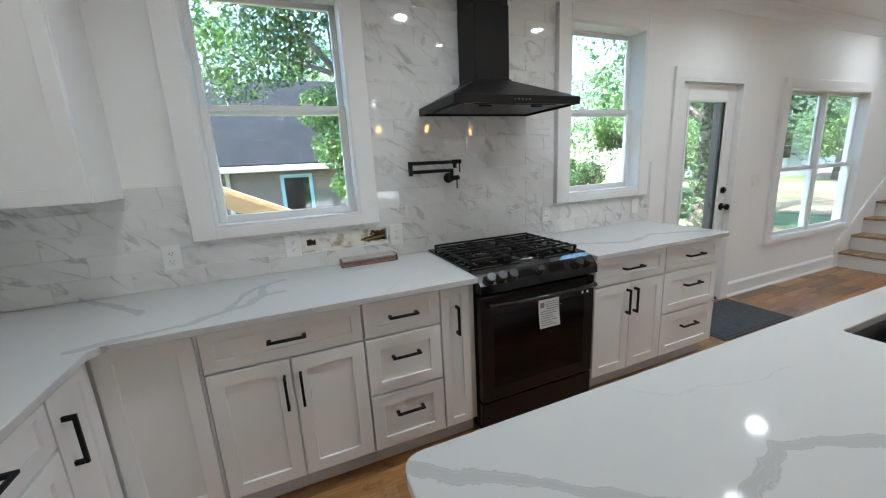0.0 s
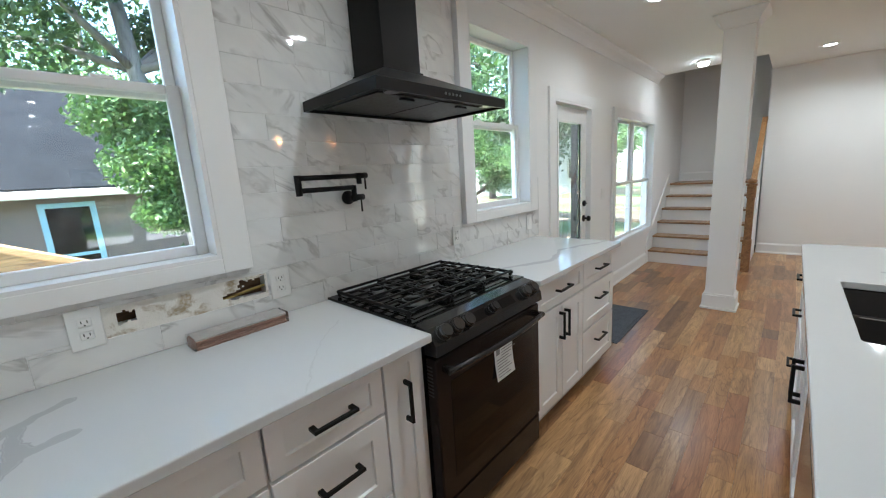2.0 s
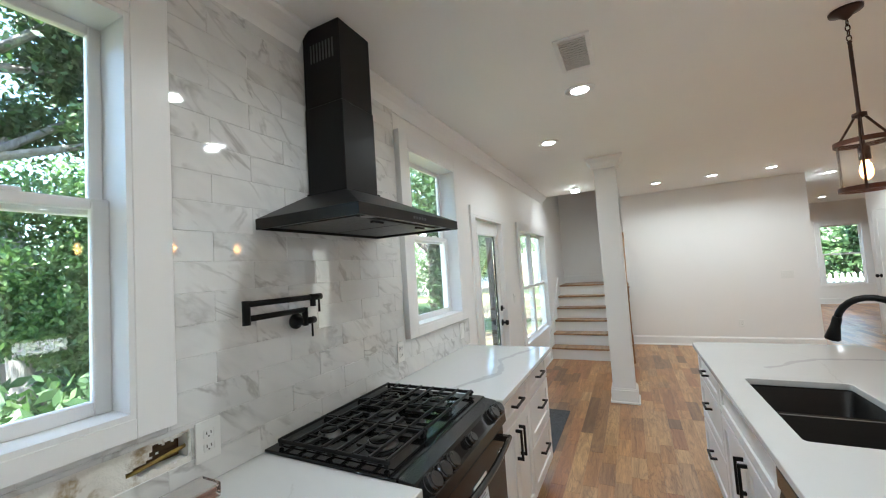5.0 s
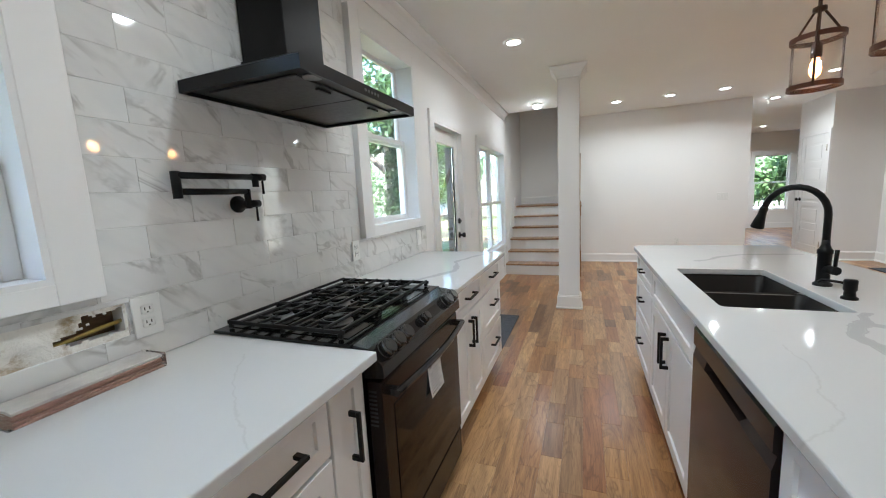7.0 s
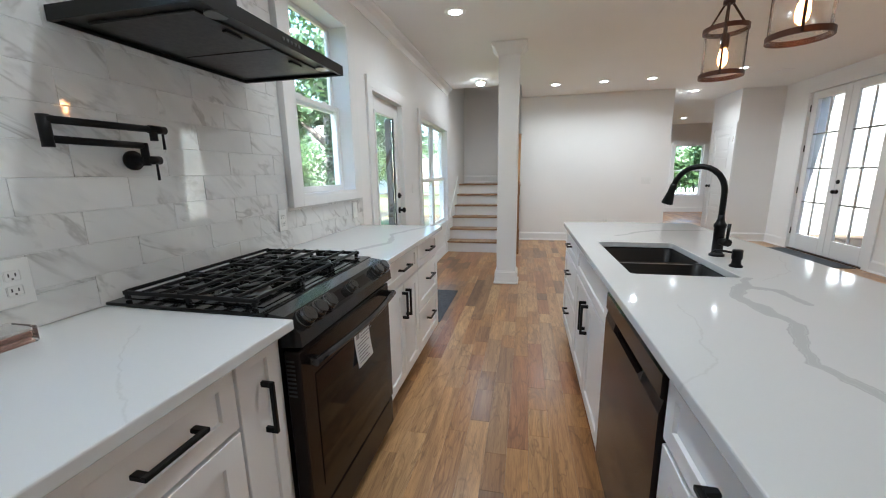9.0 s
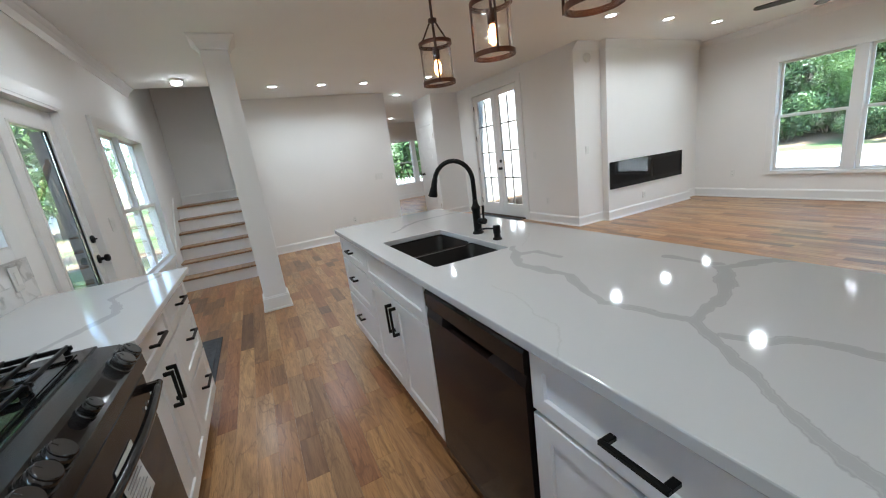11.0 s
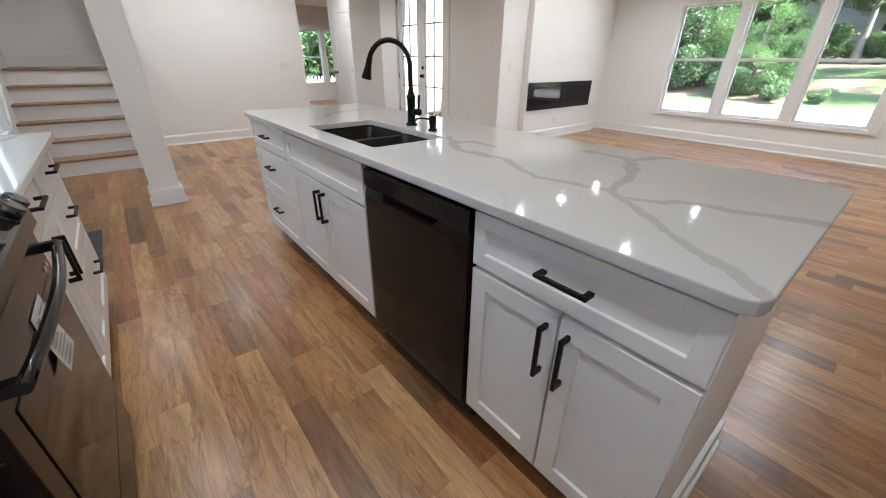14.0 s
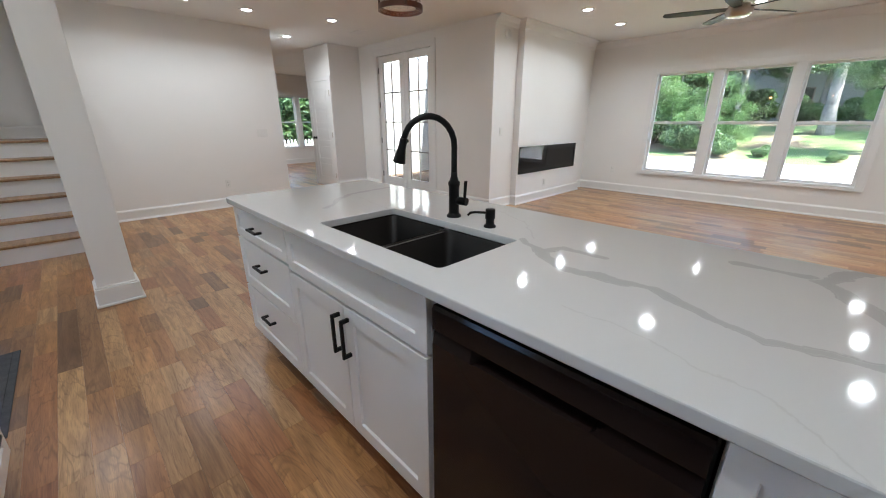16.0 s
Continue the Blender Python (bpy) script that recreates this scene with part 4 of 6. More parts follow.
# undermount double sink
s = thing("sink", (2.13, 0.73, 0.70), "black undermount double-bowl kitchen sink", "sink")
x0, x1, y0, y1 = SINK
mid = 2.13
for a, b in ((x0, mid - 0.012), (mid + 0.012, x1)):
    bm = bmesh.new()
    rings = []
    for z, inset in ((0.8835, -0.01), (0.875, 0.002), (0.72, 0.014), (0.695, 0.04)):
        o = slab_outline([(a + inset, y0 + inset), (b - inset, y0 + inset), (b - inset, y1 - inset), (a + inset, y1 - inset)], 0.04, (0, 1, 2, 3), 5)
        rings.append([bm.verts.new((x, y, z)) for x, y in o])
    k = len(rings[0])
    for p, q in zip(rings, rings[1:]):
        for i in range(k):
            bm.faces.new((p[i], p[(i + 1) % k], q[(i + 1) % k], q[i])).smooth = True
    bm.faces.new(rings[-1])
    bowl = part("bowl", bm, M["sink"], s)
    bm = bmesh.new()
    lathe(bm, [(0.055, 0.0), (0.055, 0.004), (0.04, 0.004), (0.036, 0.001)], ((a + b) / 2, (y0 + y1) / 2, 0.696), 20)
    part("drain", bm, M["black"], bowl)
bm = bmesh.new()
box(bm, mid - 0.012, mid + 0.012, y0 + 0.002, y1 - 0.002, 0.70, 0.88, 0.005, 2)
part("divider", bm, M["rim"], s, "divider between the bowls, its highlight coloured in light grey")

# faucet
f = thing("faucet", (2.17, 0.465, 0.914), "matt black gooseneck pull-down kitchen faucet", "faucet")
bm = bmesh.new()
lathe(bm, [(0.031, 0.0), (0.031, 0.008), (0.024, 0.014), (0.022, 0.02), (0.022, 0.13), (0.025, 0.135), (0.025, 0.148), (0.019, 0.155), (0.014, 0.17), (0.013, 0.19)], (2.17, 0.465, 0.914), 24)
part("body", bm, M["black"], f)
bm = bmesh.new()
dirx, diry = 0.56, 0.828
pts = [(2.17, 0.465, 1.09 + 0.03 * i) for i in range(4)]
R = 0.104
for i in range(0, 13):
    a = math.pi * (1 - i / 12 * 0.93)
    hh = R + R * math.cos(a)
    pts.append((2.17 + dirx * hh, 0.465 + diry * hh, 1.205 + R * 1.12 * math.sin(a)))
pipe(bm, pts, 0.0125, 14)
part("spout", bm, M["black"], f)
e = Vector(pts[-1])
dn = Vector((dirx * 0.25, diry * 0.25, -1)).normalized()
bm = bmesh.new()
pipe(bm, [e + dn * t for t in (-0.01, 0.0, 0.03, 0.045, 0.085, 0.09)], [0.014, 0.0155, 0.016, 0.019, 0.026, 0.022], 16)
part("spray_head", bm, M["black"], f)
bm = bmesh.new()
side = Vector((-0.95, -0.2, 0)).normalized()
b0 = Vector((2.17, 0.465, 0.985))
tube(bm, b0 + side * 0.015, b0 + side * 0.062, 0.017, n=16)
c1 = b0 + side * 0.052
tube(bm, c1 + Vector((0, 0, 0.01)), c1 + side * 0.004 + Vector((0, 0, 0.085)), 0.006, 0.0075, n=10)
part("lever", bm, M["black"], f)

sd = thing("soap_dispenser", (1.955, 0.487, 0.914), "matt black soap dispenser beside the faucet", "dispenser")
bm = bmesh.new()
lathe(bm, [(0.024, 0.0), (0.024, 0.006), (0.017, 0.012), (0.016, 0.03), (0.019, 0.034), (0.019, 0.068), (0.017, 0.072), (0.004, 0.073)], (1.955, 0.487, 0.914), 20)
part("body", bm, M["black"], sd)
bm = bmesh.new()
pipe(bm, [(1.955, 0.495, 0.971), (1.99, 0.53, 0.974), (2.005, 0.545, 0.972), (2.012, 0.552, 0.962)], 0.005, 8)
part("nozzle", bm, M["black"], sd)

# dishwasher
dw = thing("dishwasher", pose(1.715, IF - 0.004, 0, 0, 0, 180), "dark stainless dishwasher built into the island", "dishwasher")
bm = bmesh.new()
box(bm, 0.004, 0.612, 0.03, 0.56, 0.02, 0.872)
part("body", bm, M["slot"], dw, local=True)
bm = bmesh.new()
w = 0.604
prof = [(0.025, 0.105), (-0.008, 0.11), (-0.014, 0.13), (-0.014, 0.756), (0.022, 0.762), (0.022, 0.788), (-0.014, 0.794), (-0.014, 0.852), (-0.008, 0.862), (0.025, 0.862)]
mid0, mid1 = 0.165, 0.432
flat = [(0.025, 0.105), (-0.008, 0.11), (-0.014, 0.13), (-0.014, 0.752), (-0.006, 0.786), (-0.006, 0.79), (-0.014, 0.794), (-0.014, 0.852), (-0.008, 0.862), (0.025, 0.862)]
rings = []
for u, pr in ((0.006, flat), (mid0 - 0.03, flat), (mid0, prof), (mid1, prof), (mid1 + 0.03, flat), (w + 0.004, flat)):
    rings.append([bm.verts.new((u, v, z)) for v, z in pr])
for a, b in zip(rings, rings[1:]):
    for i in range(len(prof)):
        bm.faces.new((a[i], a[(i + 1) % len(prof)], b[(i + 1) % len(prof)], b[i]))
bm.faces.new(rings[0][::-1])
bm.faces.new(rings[-1])
part("door", bm, M["dwdoor"], dw, local=True)
bm = bmesh.new()
box(bm, 0.006, 0.61, 0.05, 0.07, 0.0, 0.1)
part("kick_plate", bm, M["slot"], dw, local=True)

# ---- range ----
RX0, RX1 = 1.13, 1.866
r = thing("range", (1.498, 2.3, 0), "black stainless slide-in gas range with five burners", "range")
bm = bmesh.new()
box(bm, RX0 + 0.004, RX1 - 0.004, 2.02, 2.6, 0.03, 0.9)
part("body", bm, M["enamel"], r)
for x in (RX0 + 0.05, RX1 - 0.05):
    for y in (2.06, 2.54):
        bm = bmesh.new()
        tube(bm, (x, y, 0), (x, y, 0.035), 0.016, n=10)
        part("foot", bm, M["slot"], r)
bm = bmesh.new()
box(bm, RX0 - 0.012, RX1 + 0.012, 2.055, 2.635, 0.9145, 0.926, 0.004, 2)
box(bm, RX0 + 0.03, RX1 - 0.03, 2.09, 2.6, 0.926, 0.9285, 0.001)
top = part("cooktop", bm, M["enamel"], r)
bm = bmesh.new()
prism(bm, [(2.055, 0.922), (2.0, 0.915), (1.955, 0.865), (1.952, 0.825), (2.02, 0.818), (2.055, 0.83)], "x", RX0, RX1)
panel = part("control_panel", bm, M["blackss"], r)
nrm = Vector((0, -0.743, 0.669))
for kx in (1.19, 1.256, 1.32, 1.49, 1.742, 1.808):
    base = Vector((kx, 1.977, 0.889))
    small = abs(kx - 1.49) < 0.01
    rr = 0.02 if small else 0.028
    bm = bmesh.new()
    tube(bm, base - nrm * 0.004, base + nrm * 0.007, rr * 1.14, n=24)
    tube(bm, base + nrm * 0.007, base + nrm * 0.03, rr, rr * 0.94, n=24)
    tube(bm, base + nrm * 0.03, base + nrm * 0.034, rr * 0.94, rr * 0.8, n=24)
    up = Vector((0, 0.669, 0.743))
    tube(bm, base + up * rr * 0.35 + nrm * 0.0342, base + up * rr * 0.75 + nrm * 0.0342, 0.0012, n=6)
    part("knob", bm, M["knob"], panel)
c = Vector((1.6, 1.977, 0.889))
up = Vector((0, 0.669, 0.743))
for off in (0.0, -0.2):
    bm = bmesh.new()
    vs = [bm.verts.new(c + X * (dx + off) + up * du + nrm * 0.0015) for dx, du in ((-0.05, -0.02), (0.05, -0.02), (0.05, 0.02), (-0.05, 0.02))]
    bm.faces.new(vs)
    part("display", bm, M["blackglass"], panel)
bm = bmesh.new()
box(bm, RX0 + 0.003, RX1 - 0.003, 1.968, 2.02, 0.215, 0.805, 0.006, 2)
door = part("oven_door", bm, M["oven"], r)
bm = bmesh.new()
box(bm, RX0 + 0.075, RX1 - 0.075, 1.9655, 1.972, 0.29, 0.70, 0.002)
part("oven_glass", bm, M["blackglass"], door, "dark oven window")
bm = bmesh.new()
hp = []
for i in range(13):
    t = i / 12
    hp.append((RX0 + 0.03 + t * (RX1 - RX0 - 0.06), 1.932 - 0.022 * math.sin(math.pi * t), 0.765))
pipe(bm, hp, 0.0125, 12)
for x in (RX0 + 0.045, RX1 - 0.045):
    box(bm, x - 0.012, x + 0.012, 1.93, 1.97, 0.752, 0.778, 0.003)
part("handle", bm, M["blackss"], door)
bm = bmesh.new()
box(bm, RX0 + 0.003, RX1 - 0.003, 1.972, 2.02, 0.06, 0.205, 0.006, 2)
part("storage_drawer", bm, M["oven"], r)
bm = bmesh.new()
for i in range(9):
    z = 0.66 + i * 0.014
    box(bm, RX0 + 0.0015, RX0 + 0.004, 1.985, 2.012, z, z + 0.006)
part("side_vent", bm, M["slot"], r)
# burners
for bx, by, br, bmname in ((1.29, 2.23, 0.052, "alu"), (1.29, 2.48, 0.04, "alu"), (1.498, 2.36, 0.05, "alu"), (1.71, 2.23, 0.045, "alu"), (1.71, 2.48, 0.04, "alu")):
    bm = bmesh.new()
    lathe(bm, [(br * 1.15, 0.0), (br * 1.15, 0.004), (br, 0.006), (br, 0.016), (br * 0.9, 0.018)], (bx, by, 0.9286), 24)
    bur = part("burner", bm, M[bmname], r)
    bm = bmesh.new()
    lathe(bm, [(br * 0.82, 0.0), (br * 0.86, 0.003), (br * 0.82, 0.008), (br * 0.3, 0.0095)], (bx, by, 0.9468), 24)
    part("cap", bm, M["enamel"], bur)
# three cast grates, bars running across
for gx0, gx1 in ((1.148, 1.386), (1.391, 1.605), (1.61, 1.85)):
    bm = bmesh.new()
    y0, y1, zt = 2.098, 2.6, 0.96
    xm = (gx0 + gx1) / 2
    for k in range(8):
        y = y0 + 0.012 + (y1 - y0 - 0.024) * k / 7
        spans = [(gx0 + 0.002, gx1 - 0.002)]
        if k in (2, 5):
            spans = [(gx0 + 0.002, xm - 0.03), (xm + 0.03, gx1 - 0.002)]
        for a, b in spans:
            box(bm, a, b, y - 0.0042, y + 0.0042, zt - 0.012, zt, 0.0018)
    for x in (gx0 + 0.006, gx1 - 0.006):
        box(bm, x - 0.005, x + 0.005, y0, y1, zt - 0.018, zt - 0.004, 0.002)
        for y in (y0 + 0.015, (y0 + y1) / 2, y1 - 0.015):
            box(bm, x - 0.006, x + 0.006, y - 0.008, y + 0.008, 0.9287, zt - 0.012, 0.002)
    for y in (y0 + 0.13, y1 - 0.13):
        for x in (gx0 + 0.07, gx1 - 0.07):
            box(bm, x - 0.004, x + 0.004, y - 0.055, y + 0.055, zt - 0.014, zt - 0.003, 0.0015)
    part("grate", bm, M["iron"], r)
for i, x in enumerate((1.775, 1.81)):
    bm = bmesh.new()
    box(bm, x - 0.006, x + 0.006, 1.9638, 1.9646, 0.712, 0.726)
    part("panel_mark", bm, M["paper"], door, "small white printed mark")
# paper sticker on the oven door
lab = thing("energy_label", (1.53, 1.964, 0.71), "white printed paper label stuck on the oven door", "label")
bm = bmesh.new()
sheet = []
for i in range(7):
    t = i / 6
    sheet.append((1.9645 - 0.014 * t * t, 0.724 - 0.155 * t))
prism(bm, sheet + [(y + 0.0012, z) for y, z in sheet[::-1]], "x", 1.478, 1.612)
part("sheet", bm, M["paper"], lab)
bm = bmesh.new()
for i in range(11):
    t = (i + 1.2) / 12.5
    z = 0.724 - 0.155 * t
    y = 1.9645 - 0.014 * t * t - 0.0035
    x = 1.488 + (0.035 if i < 4 else 0)
    box(bm, x, x + 0.075 + 0.03 * ((i * 7) % 3) / 2, y, y + 0.001, z - 0.0016, z + 0.0016)
box(bm, 1.486, 1.512, 1.9602, 1.9612, 0.682, 0.71)
part("print", bm, M["gap"], lab, "small grey print lines")

# ---- hood ----
h = thing("range_hood", (1.495, 2.63, 1.735), "black wall-mounted pyramid range hood with chimney", "range hood")
HX0, HX1, HY0, HY1 = 1.115, 1.875, 2.135, 2.63
bm = bmesh.new()
lo = [(HX0, HY0), (HX1, HY0), (HX1, HY1), (HX0, HY1)]
hi = [(1.378, 2.405), (1.612, 2.405), (1.612, HY1), (1.378, HY1)]
levels = []
for z, pts in ((1.738, lo), (1.778, lo), (1.905, hi), (1.912, hi)):
    levels.append([bm.verts.new((x, y, z)) for x, y in pts])
for a, b in zip(levels, levels[1:]):
    for i in range(4):
        bm.faces.new((a[i], a[(i + 1) % 4], b[(i + 1) % 4], b[i]))
bm.faces.new(levels[-1])
inn = [bm.verts.new((x, y, 1.738)) for x, y in ((HX0 + 0.012, HY0 + 0.012), (HX1 - 0.012, HY0 + 0.012), (HX1 - 0.012, HY1 - 0.005), (HX0 + 0.012, HY1 - 0.005))]
inn2 = [bm.verts.new((v.co.x, v.co.y, 1.75)) for v in inn]
for i in range(4):
    bm.faces.new((levels[0][i], levels[0][(i + 1) % 4], inn[(i + 1) % 4], inn[i]))
    bm.faces.new((inn[i], inn[(i + 1) % 4], inn2[(i + 1) % 4], inn2[i]))
bm.faces.new(inn2)
canopy = part("canopy", bm, M["hoodblack"], h)
for a, b in ((HX0 + 0.06, 1.492), (1.498, HX1 - 0.06)):
    bm = bmesh.new()
    box(bm, a, b, HY0 + 0.07, HY1 - 0.06, 1.743, 1.751, 0.002)
    fil = part("filter", bm, M["filter"], h)
    bm = bmesh.new()
    box(bm, (a + b) / 2 - 0.035, (a + b) / 2 + 0.035, HY0 + 0.085, HY0 + 0.1, 1.734, 1.742, 0.002)
    part("latch", bm, M["black"], fil)
for x in (HX0 + 0.1, HX1 - 0.1):
    bm = bmesh.new()
    lathe(bm, [(0.03, 0.0), (0.03, 0.006), (0.024, 0.007)], (x, HY0 + 0.04, 1.742), 18)
    part("lamp_lens", bm, M["alu"], h)
for i in range(5):
    bm = bmesh.new()
    lathe(bm, [(0.0055, 0), (0.0055, -0.002), (0.003, -0.0025)], (1.5 + (i - 2) * 0.022 + 0.0, HY0, 1.758), 12, "y")
    part("button", bm, M["alu"], canopy)
bm = bmesh.new()
box(bm, 1.386, 1.604, 2.413, HY1, 1.912, 2.3, 0.003)
part("chimney", bm, M["hoodblack"], h)
bm = bmesh.new()
box(bm, 1.389, 1.601, 2.416, HY1, 2.3, CEIL - 0.001, 0.003)
upc = part("upper_chimney", bm, M["hoodblack"], h)
for i in range(8):
    y = 2.45 + i * 0.018
    for xs in (1.3875, 1.6005):
        bm = bmesh.new()
        box(bm, xs, xs + 0.002, y, y + 0.008, 2.5, 2.585)
        part("vent_slot", bm, M["alu"], upc)

# ---- pot filler ----
pf = thing("pot_filler", (1.283, 2.632, 1.37), "matt black folding wall pot filler", "faucet")
bm = bmesh.new()
lathe(bm, [(0.032, 0), (0.032, -0.01), (0.018, -0.016), (0.016, -0.05), (0.016, -0.062)], (1.283, 2.632, 1.37), 22, "y")
tube(bm, (1.283, 2.574, 1.352), (1.283, 2.574, 1.425), 0.012, n=14)
part("body", bm, M["black"], pf)
bm = bmesh.new()
tube(bm, (1.283, 2.574, 1.416), (1.014, 2.56, 1.416), 0.0105, n=12)
tube(bm, (1.014, 2.56, 1.395), (1.014, 2.56, 1.478), 0.0135, n=14)
part("lower_arm", bm, M["black"], pf)
bm = bmesh.new()
tube(bm, (1.014, 2.556, 1.466), (1.29, 2.53, 1.466), 0.0105, n=12)
tube(bm, (1.285, 2.53, 1.478), (1.285, 2.53, 1.43), 0.0115, n=12)
tube(bm, (1.27, 2.53, 1.466), (1.325, 2.527, 1.466), 0.013, n=12)
part("upper_arm", bm, M["black"], pf)
for p0 in ((1.315, 2.527, 1.466), (1.315, 2.57, 1.365)):
    bm = bmesh.new()
    p0 = Vector(p0)
    tube(bm, p0, p0 + Vector((0, 0, -0.062)), 0.0035, 0.0045, n=8)
    if p0.z < 1.4:
        tube(bm, (1.283, 2.572, 1.37), (1.33, 2.572, 1.37), 0.014, n=12)
    part("lever", bm, M["black"], pf)


# ---- outlets and switches ----
def plate(name, at, label, w=0.072, hgt=0.118, kind="outlet"):
    """A wall plate in its own axes: u to the right, v out of the wall is -v."""
    o = thing(name, at, label, "outlet" if kind == "outlet" else "switch", "wall plates")
    bm = bmesh.new()
    box(bm, -w / 2, w / 2, -0.006, 0, -hgt / 2, hgt / 2, 0.002)
    p = part("plate", bm, M["plastic"], o, local=True)
    if kind == "outlet":
        for z in (0.02, -0.02):
            bm = bmesh.new()
            box(bm, -0.017, 0.017, -0.008, -0.0055, z - 0.014, z + 0.014, 0.003)
            s_ = part("socket", bm, M["plastic"], p, local=True)
            bm = bmesh.new()
            box(bm, -0.008, -0.0055, -0.0088, -0.0078, z - 0.002, z + 0.007)
            box(bm, 0.0055, 0.008, -0.0088, -0.0078, z - 0.002, z + 0.007)
            box(bm, -0.002, 0.002, -0.0088, -0.0078, z - 0.010, z - 0.006)
            part("slots", bm, M["slot"], p, local=True)
    else:
        n = max(1, round((w - 0.025) / 0.046))
        for i in range(n):
            bm = bmesh.new()
            u = (i - (n - 1) / 2) * 0.046
            box(bm, u - 0.016, u + 0.016, -0.009, -0.0055, -0.033, 0.033, 0.002)
            part("rocker", bm, M["plastic"], p, local=True)
    return o


TF = 2.633
for x, z in ((-0.238, 1.07), (0.323, 1.054), (0.915, 1.049)):
    plate("outlet", pose(x, TF - 0.001, z), "white duplex outlet on the marble tile", 0.08, 0.125)
plate("outlet", pose(2.04, TF - 0.001, 1.075), "white duplex outlet beside the range", 0.068, 0.115)
plate("outlet", pose(2.93, TF - 0.001, 1.045), "white blank plate on the marble tile", kind="switch")
plate("light_switch", pose(4.56, NORTH, 1.15), "white double light switch beside the back door", 0.118, 0.118, "switch")
plate("outlet", pose(FAR, -0.135, 0.37, 0, 0, -90), "white duplex outlet low on the far wall")
plate("light_switch", pose(FAR, -0.77, 1.125, 0, 0, -90), "white triple light switch on the far wall", 0.16, 0.118, "switch")
plate("outlet", pose(5.36, FRENCH, 0.375, 0, 0, 180), "white duplex outlet beside the glazed doors")
plate("light_switch", pose(5.62, FRENCH, 1.15, 0, 0, 180), "white light switch beside the glazed doors", kind="switch")
plate("outlet", pose(BREAST, -4.33, 0.285, 0, 0, -90), "white duplex outlet below the fireplace")
plate("light_switch", pose(4.68, -3.15, 1.155, 0, 0, -90), "white light switch beside the fireplace", kind="switch")
plate("outlet", pose(4.05, SOUTH, 0.41, 0, 0, 180), "white duplex outlet beside the triple window")
plate("outlet", pose(0.42, SOUTH, 0.41, 0, 0, 180), "white duplex outlet beside the triple window")
cd = thing("wall_chime", (4.68, -3.2, 2.46), "round white detector on the wall", "detector")
bm = bmesh.new()
lathe(bm, [(0.062, 0.0), (0.062, -0.018), (0.05, -0.032), (0.02, -0.036)], (4.68, -3.2, 2.46), 28, "x")
part("body", bm, M["plastic"], cd)
bm = bmesh.new()
lathe(bm, [(0.045, -0.0335), (0.045, -0.0345), (0.03, -0.0365), (0.028, -0.036)], (4.68, -3.2, 2.46), 28, "x")
part("grille_ring", bm, M["plastic"], cd)

# patch of wall left untiled
HOLE = (0.358, 0.868, 1.004, 1.101)
bm = bmesh.new()
n = 64
grid = {}
for i in range(n + 1):
    for j in range(17):
        x = HOLE[0] + (HOLE[1] - HOLE[0]) * i / n
        z = HOLE[2] + (HOLE[3] - HOLE[2]) * j / 16
        dep = 0.004 * noise.noise((x * 22, z * 22, 3)) + 0.002
        grid[i, j] = bm.verts.new((x, NORTH - 0.0015 - 0.006 + dep, z))
for i in range(n):
    for j in range(16):
        x = HOLE[0] + (HOLE[1] - HOLE[0]) * (i + 0.5) / n
        z = HOLE[2] + (HOLE[3] - HOLE[2]) * (j + 0.5) / 16
        w = 0.012 * noise.noise((x * 60, z * 60, 9))
        low = 1.022 + 0.03 * min(1, max(0, (0.74 - x) / 0.06))
        if (0.398 < x + w < 0.445 and 1.038 < z + w < 1.078) or (0.685 < x < 0.86 and low < z + w < 1.04 + 0.25 * (x - 0.685)) or (0.76 < x + w < 0.862 and 1.066 < z + w < 1.089):
            continue
        bm.faces.new((grid[i, j], grid[i + 1, j], grid[i + 1, j + 1], grid[i, j + 1]))
solid("wall_patch", bm, M["hole"], "untiled patch of torn drywall with old adhesive", "wall patch", kind="structure")

bm = bmesh.new()
box(bm, 0.39, 0.9, NORTH + 0.05, NORTH + 0.07, 0.98, 1.12)
solid("wall_stud", bm, M["studs"], "bare brown wood behind the torn drywall", "stud", kind="structure")
bm = bmesh.new()
pipe(bm, [(0.69, NORTH + 0.006, 1.03), (0.74, NORTH + 0.008, 1.036), (0.8, NORTH + 0.012, 1.043), (0.868, NORTH + 0.016, 1.05)], 0.006, 8)
solid("cable", bm, M["cable"], "yellow cable in the wall opening", "cable")

# pack of trim tiles in plastic
pk = thing("trim_tile_pack", pose(0.722, 2.565, 0.914, 0, 0, 1), "pack of brown tile trims wrapped in clear plastic", "tile pack")
for i in range(5):
    bm = bmesh.new()
    z = 0.001 + i * 0.0075
    box(bm, -0.155, 0.155 - 0.004 * (i % 2), -0.042 + 0.003 * (i % 3), 0.042, z, z + 0.0065, 0.001)
    part("trim_tile", bm, M["cardboard"] if i < 4 else M["greytile"], pk, local=True)
bm = bmesh.new()
box(bm, -0.166, 0.163, -0.047, 0.047, 0.0, 0.043, 0.005, 2)
part("plastic_wrap", bm, M["wrap"], pk, "clear shiny plastic wrap", local=True).visible_shadow = False

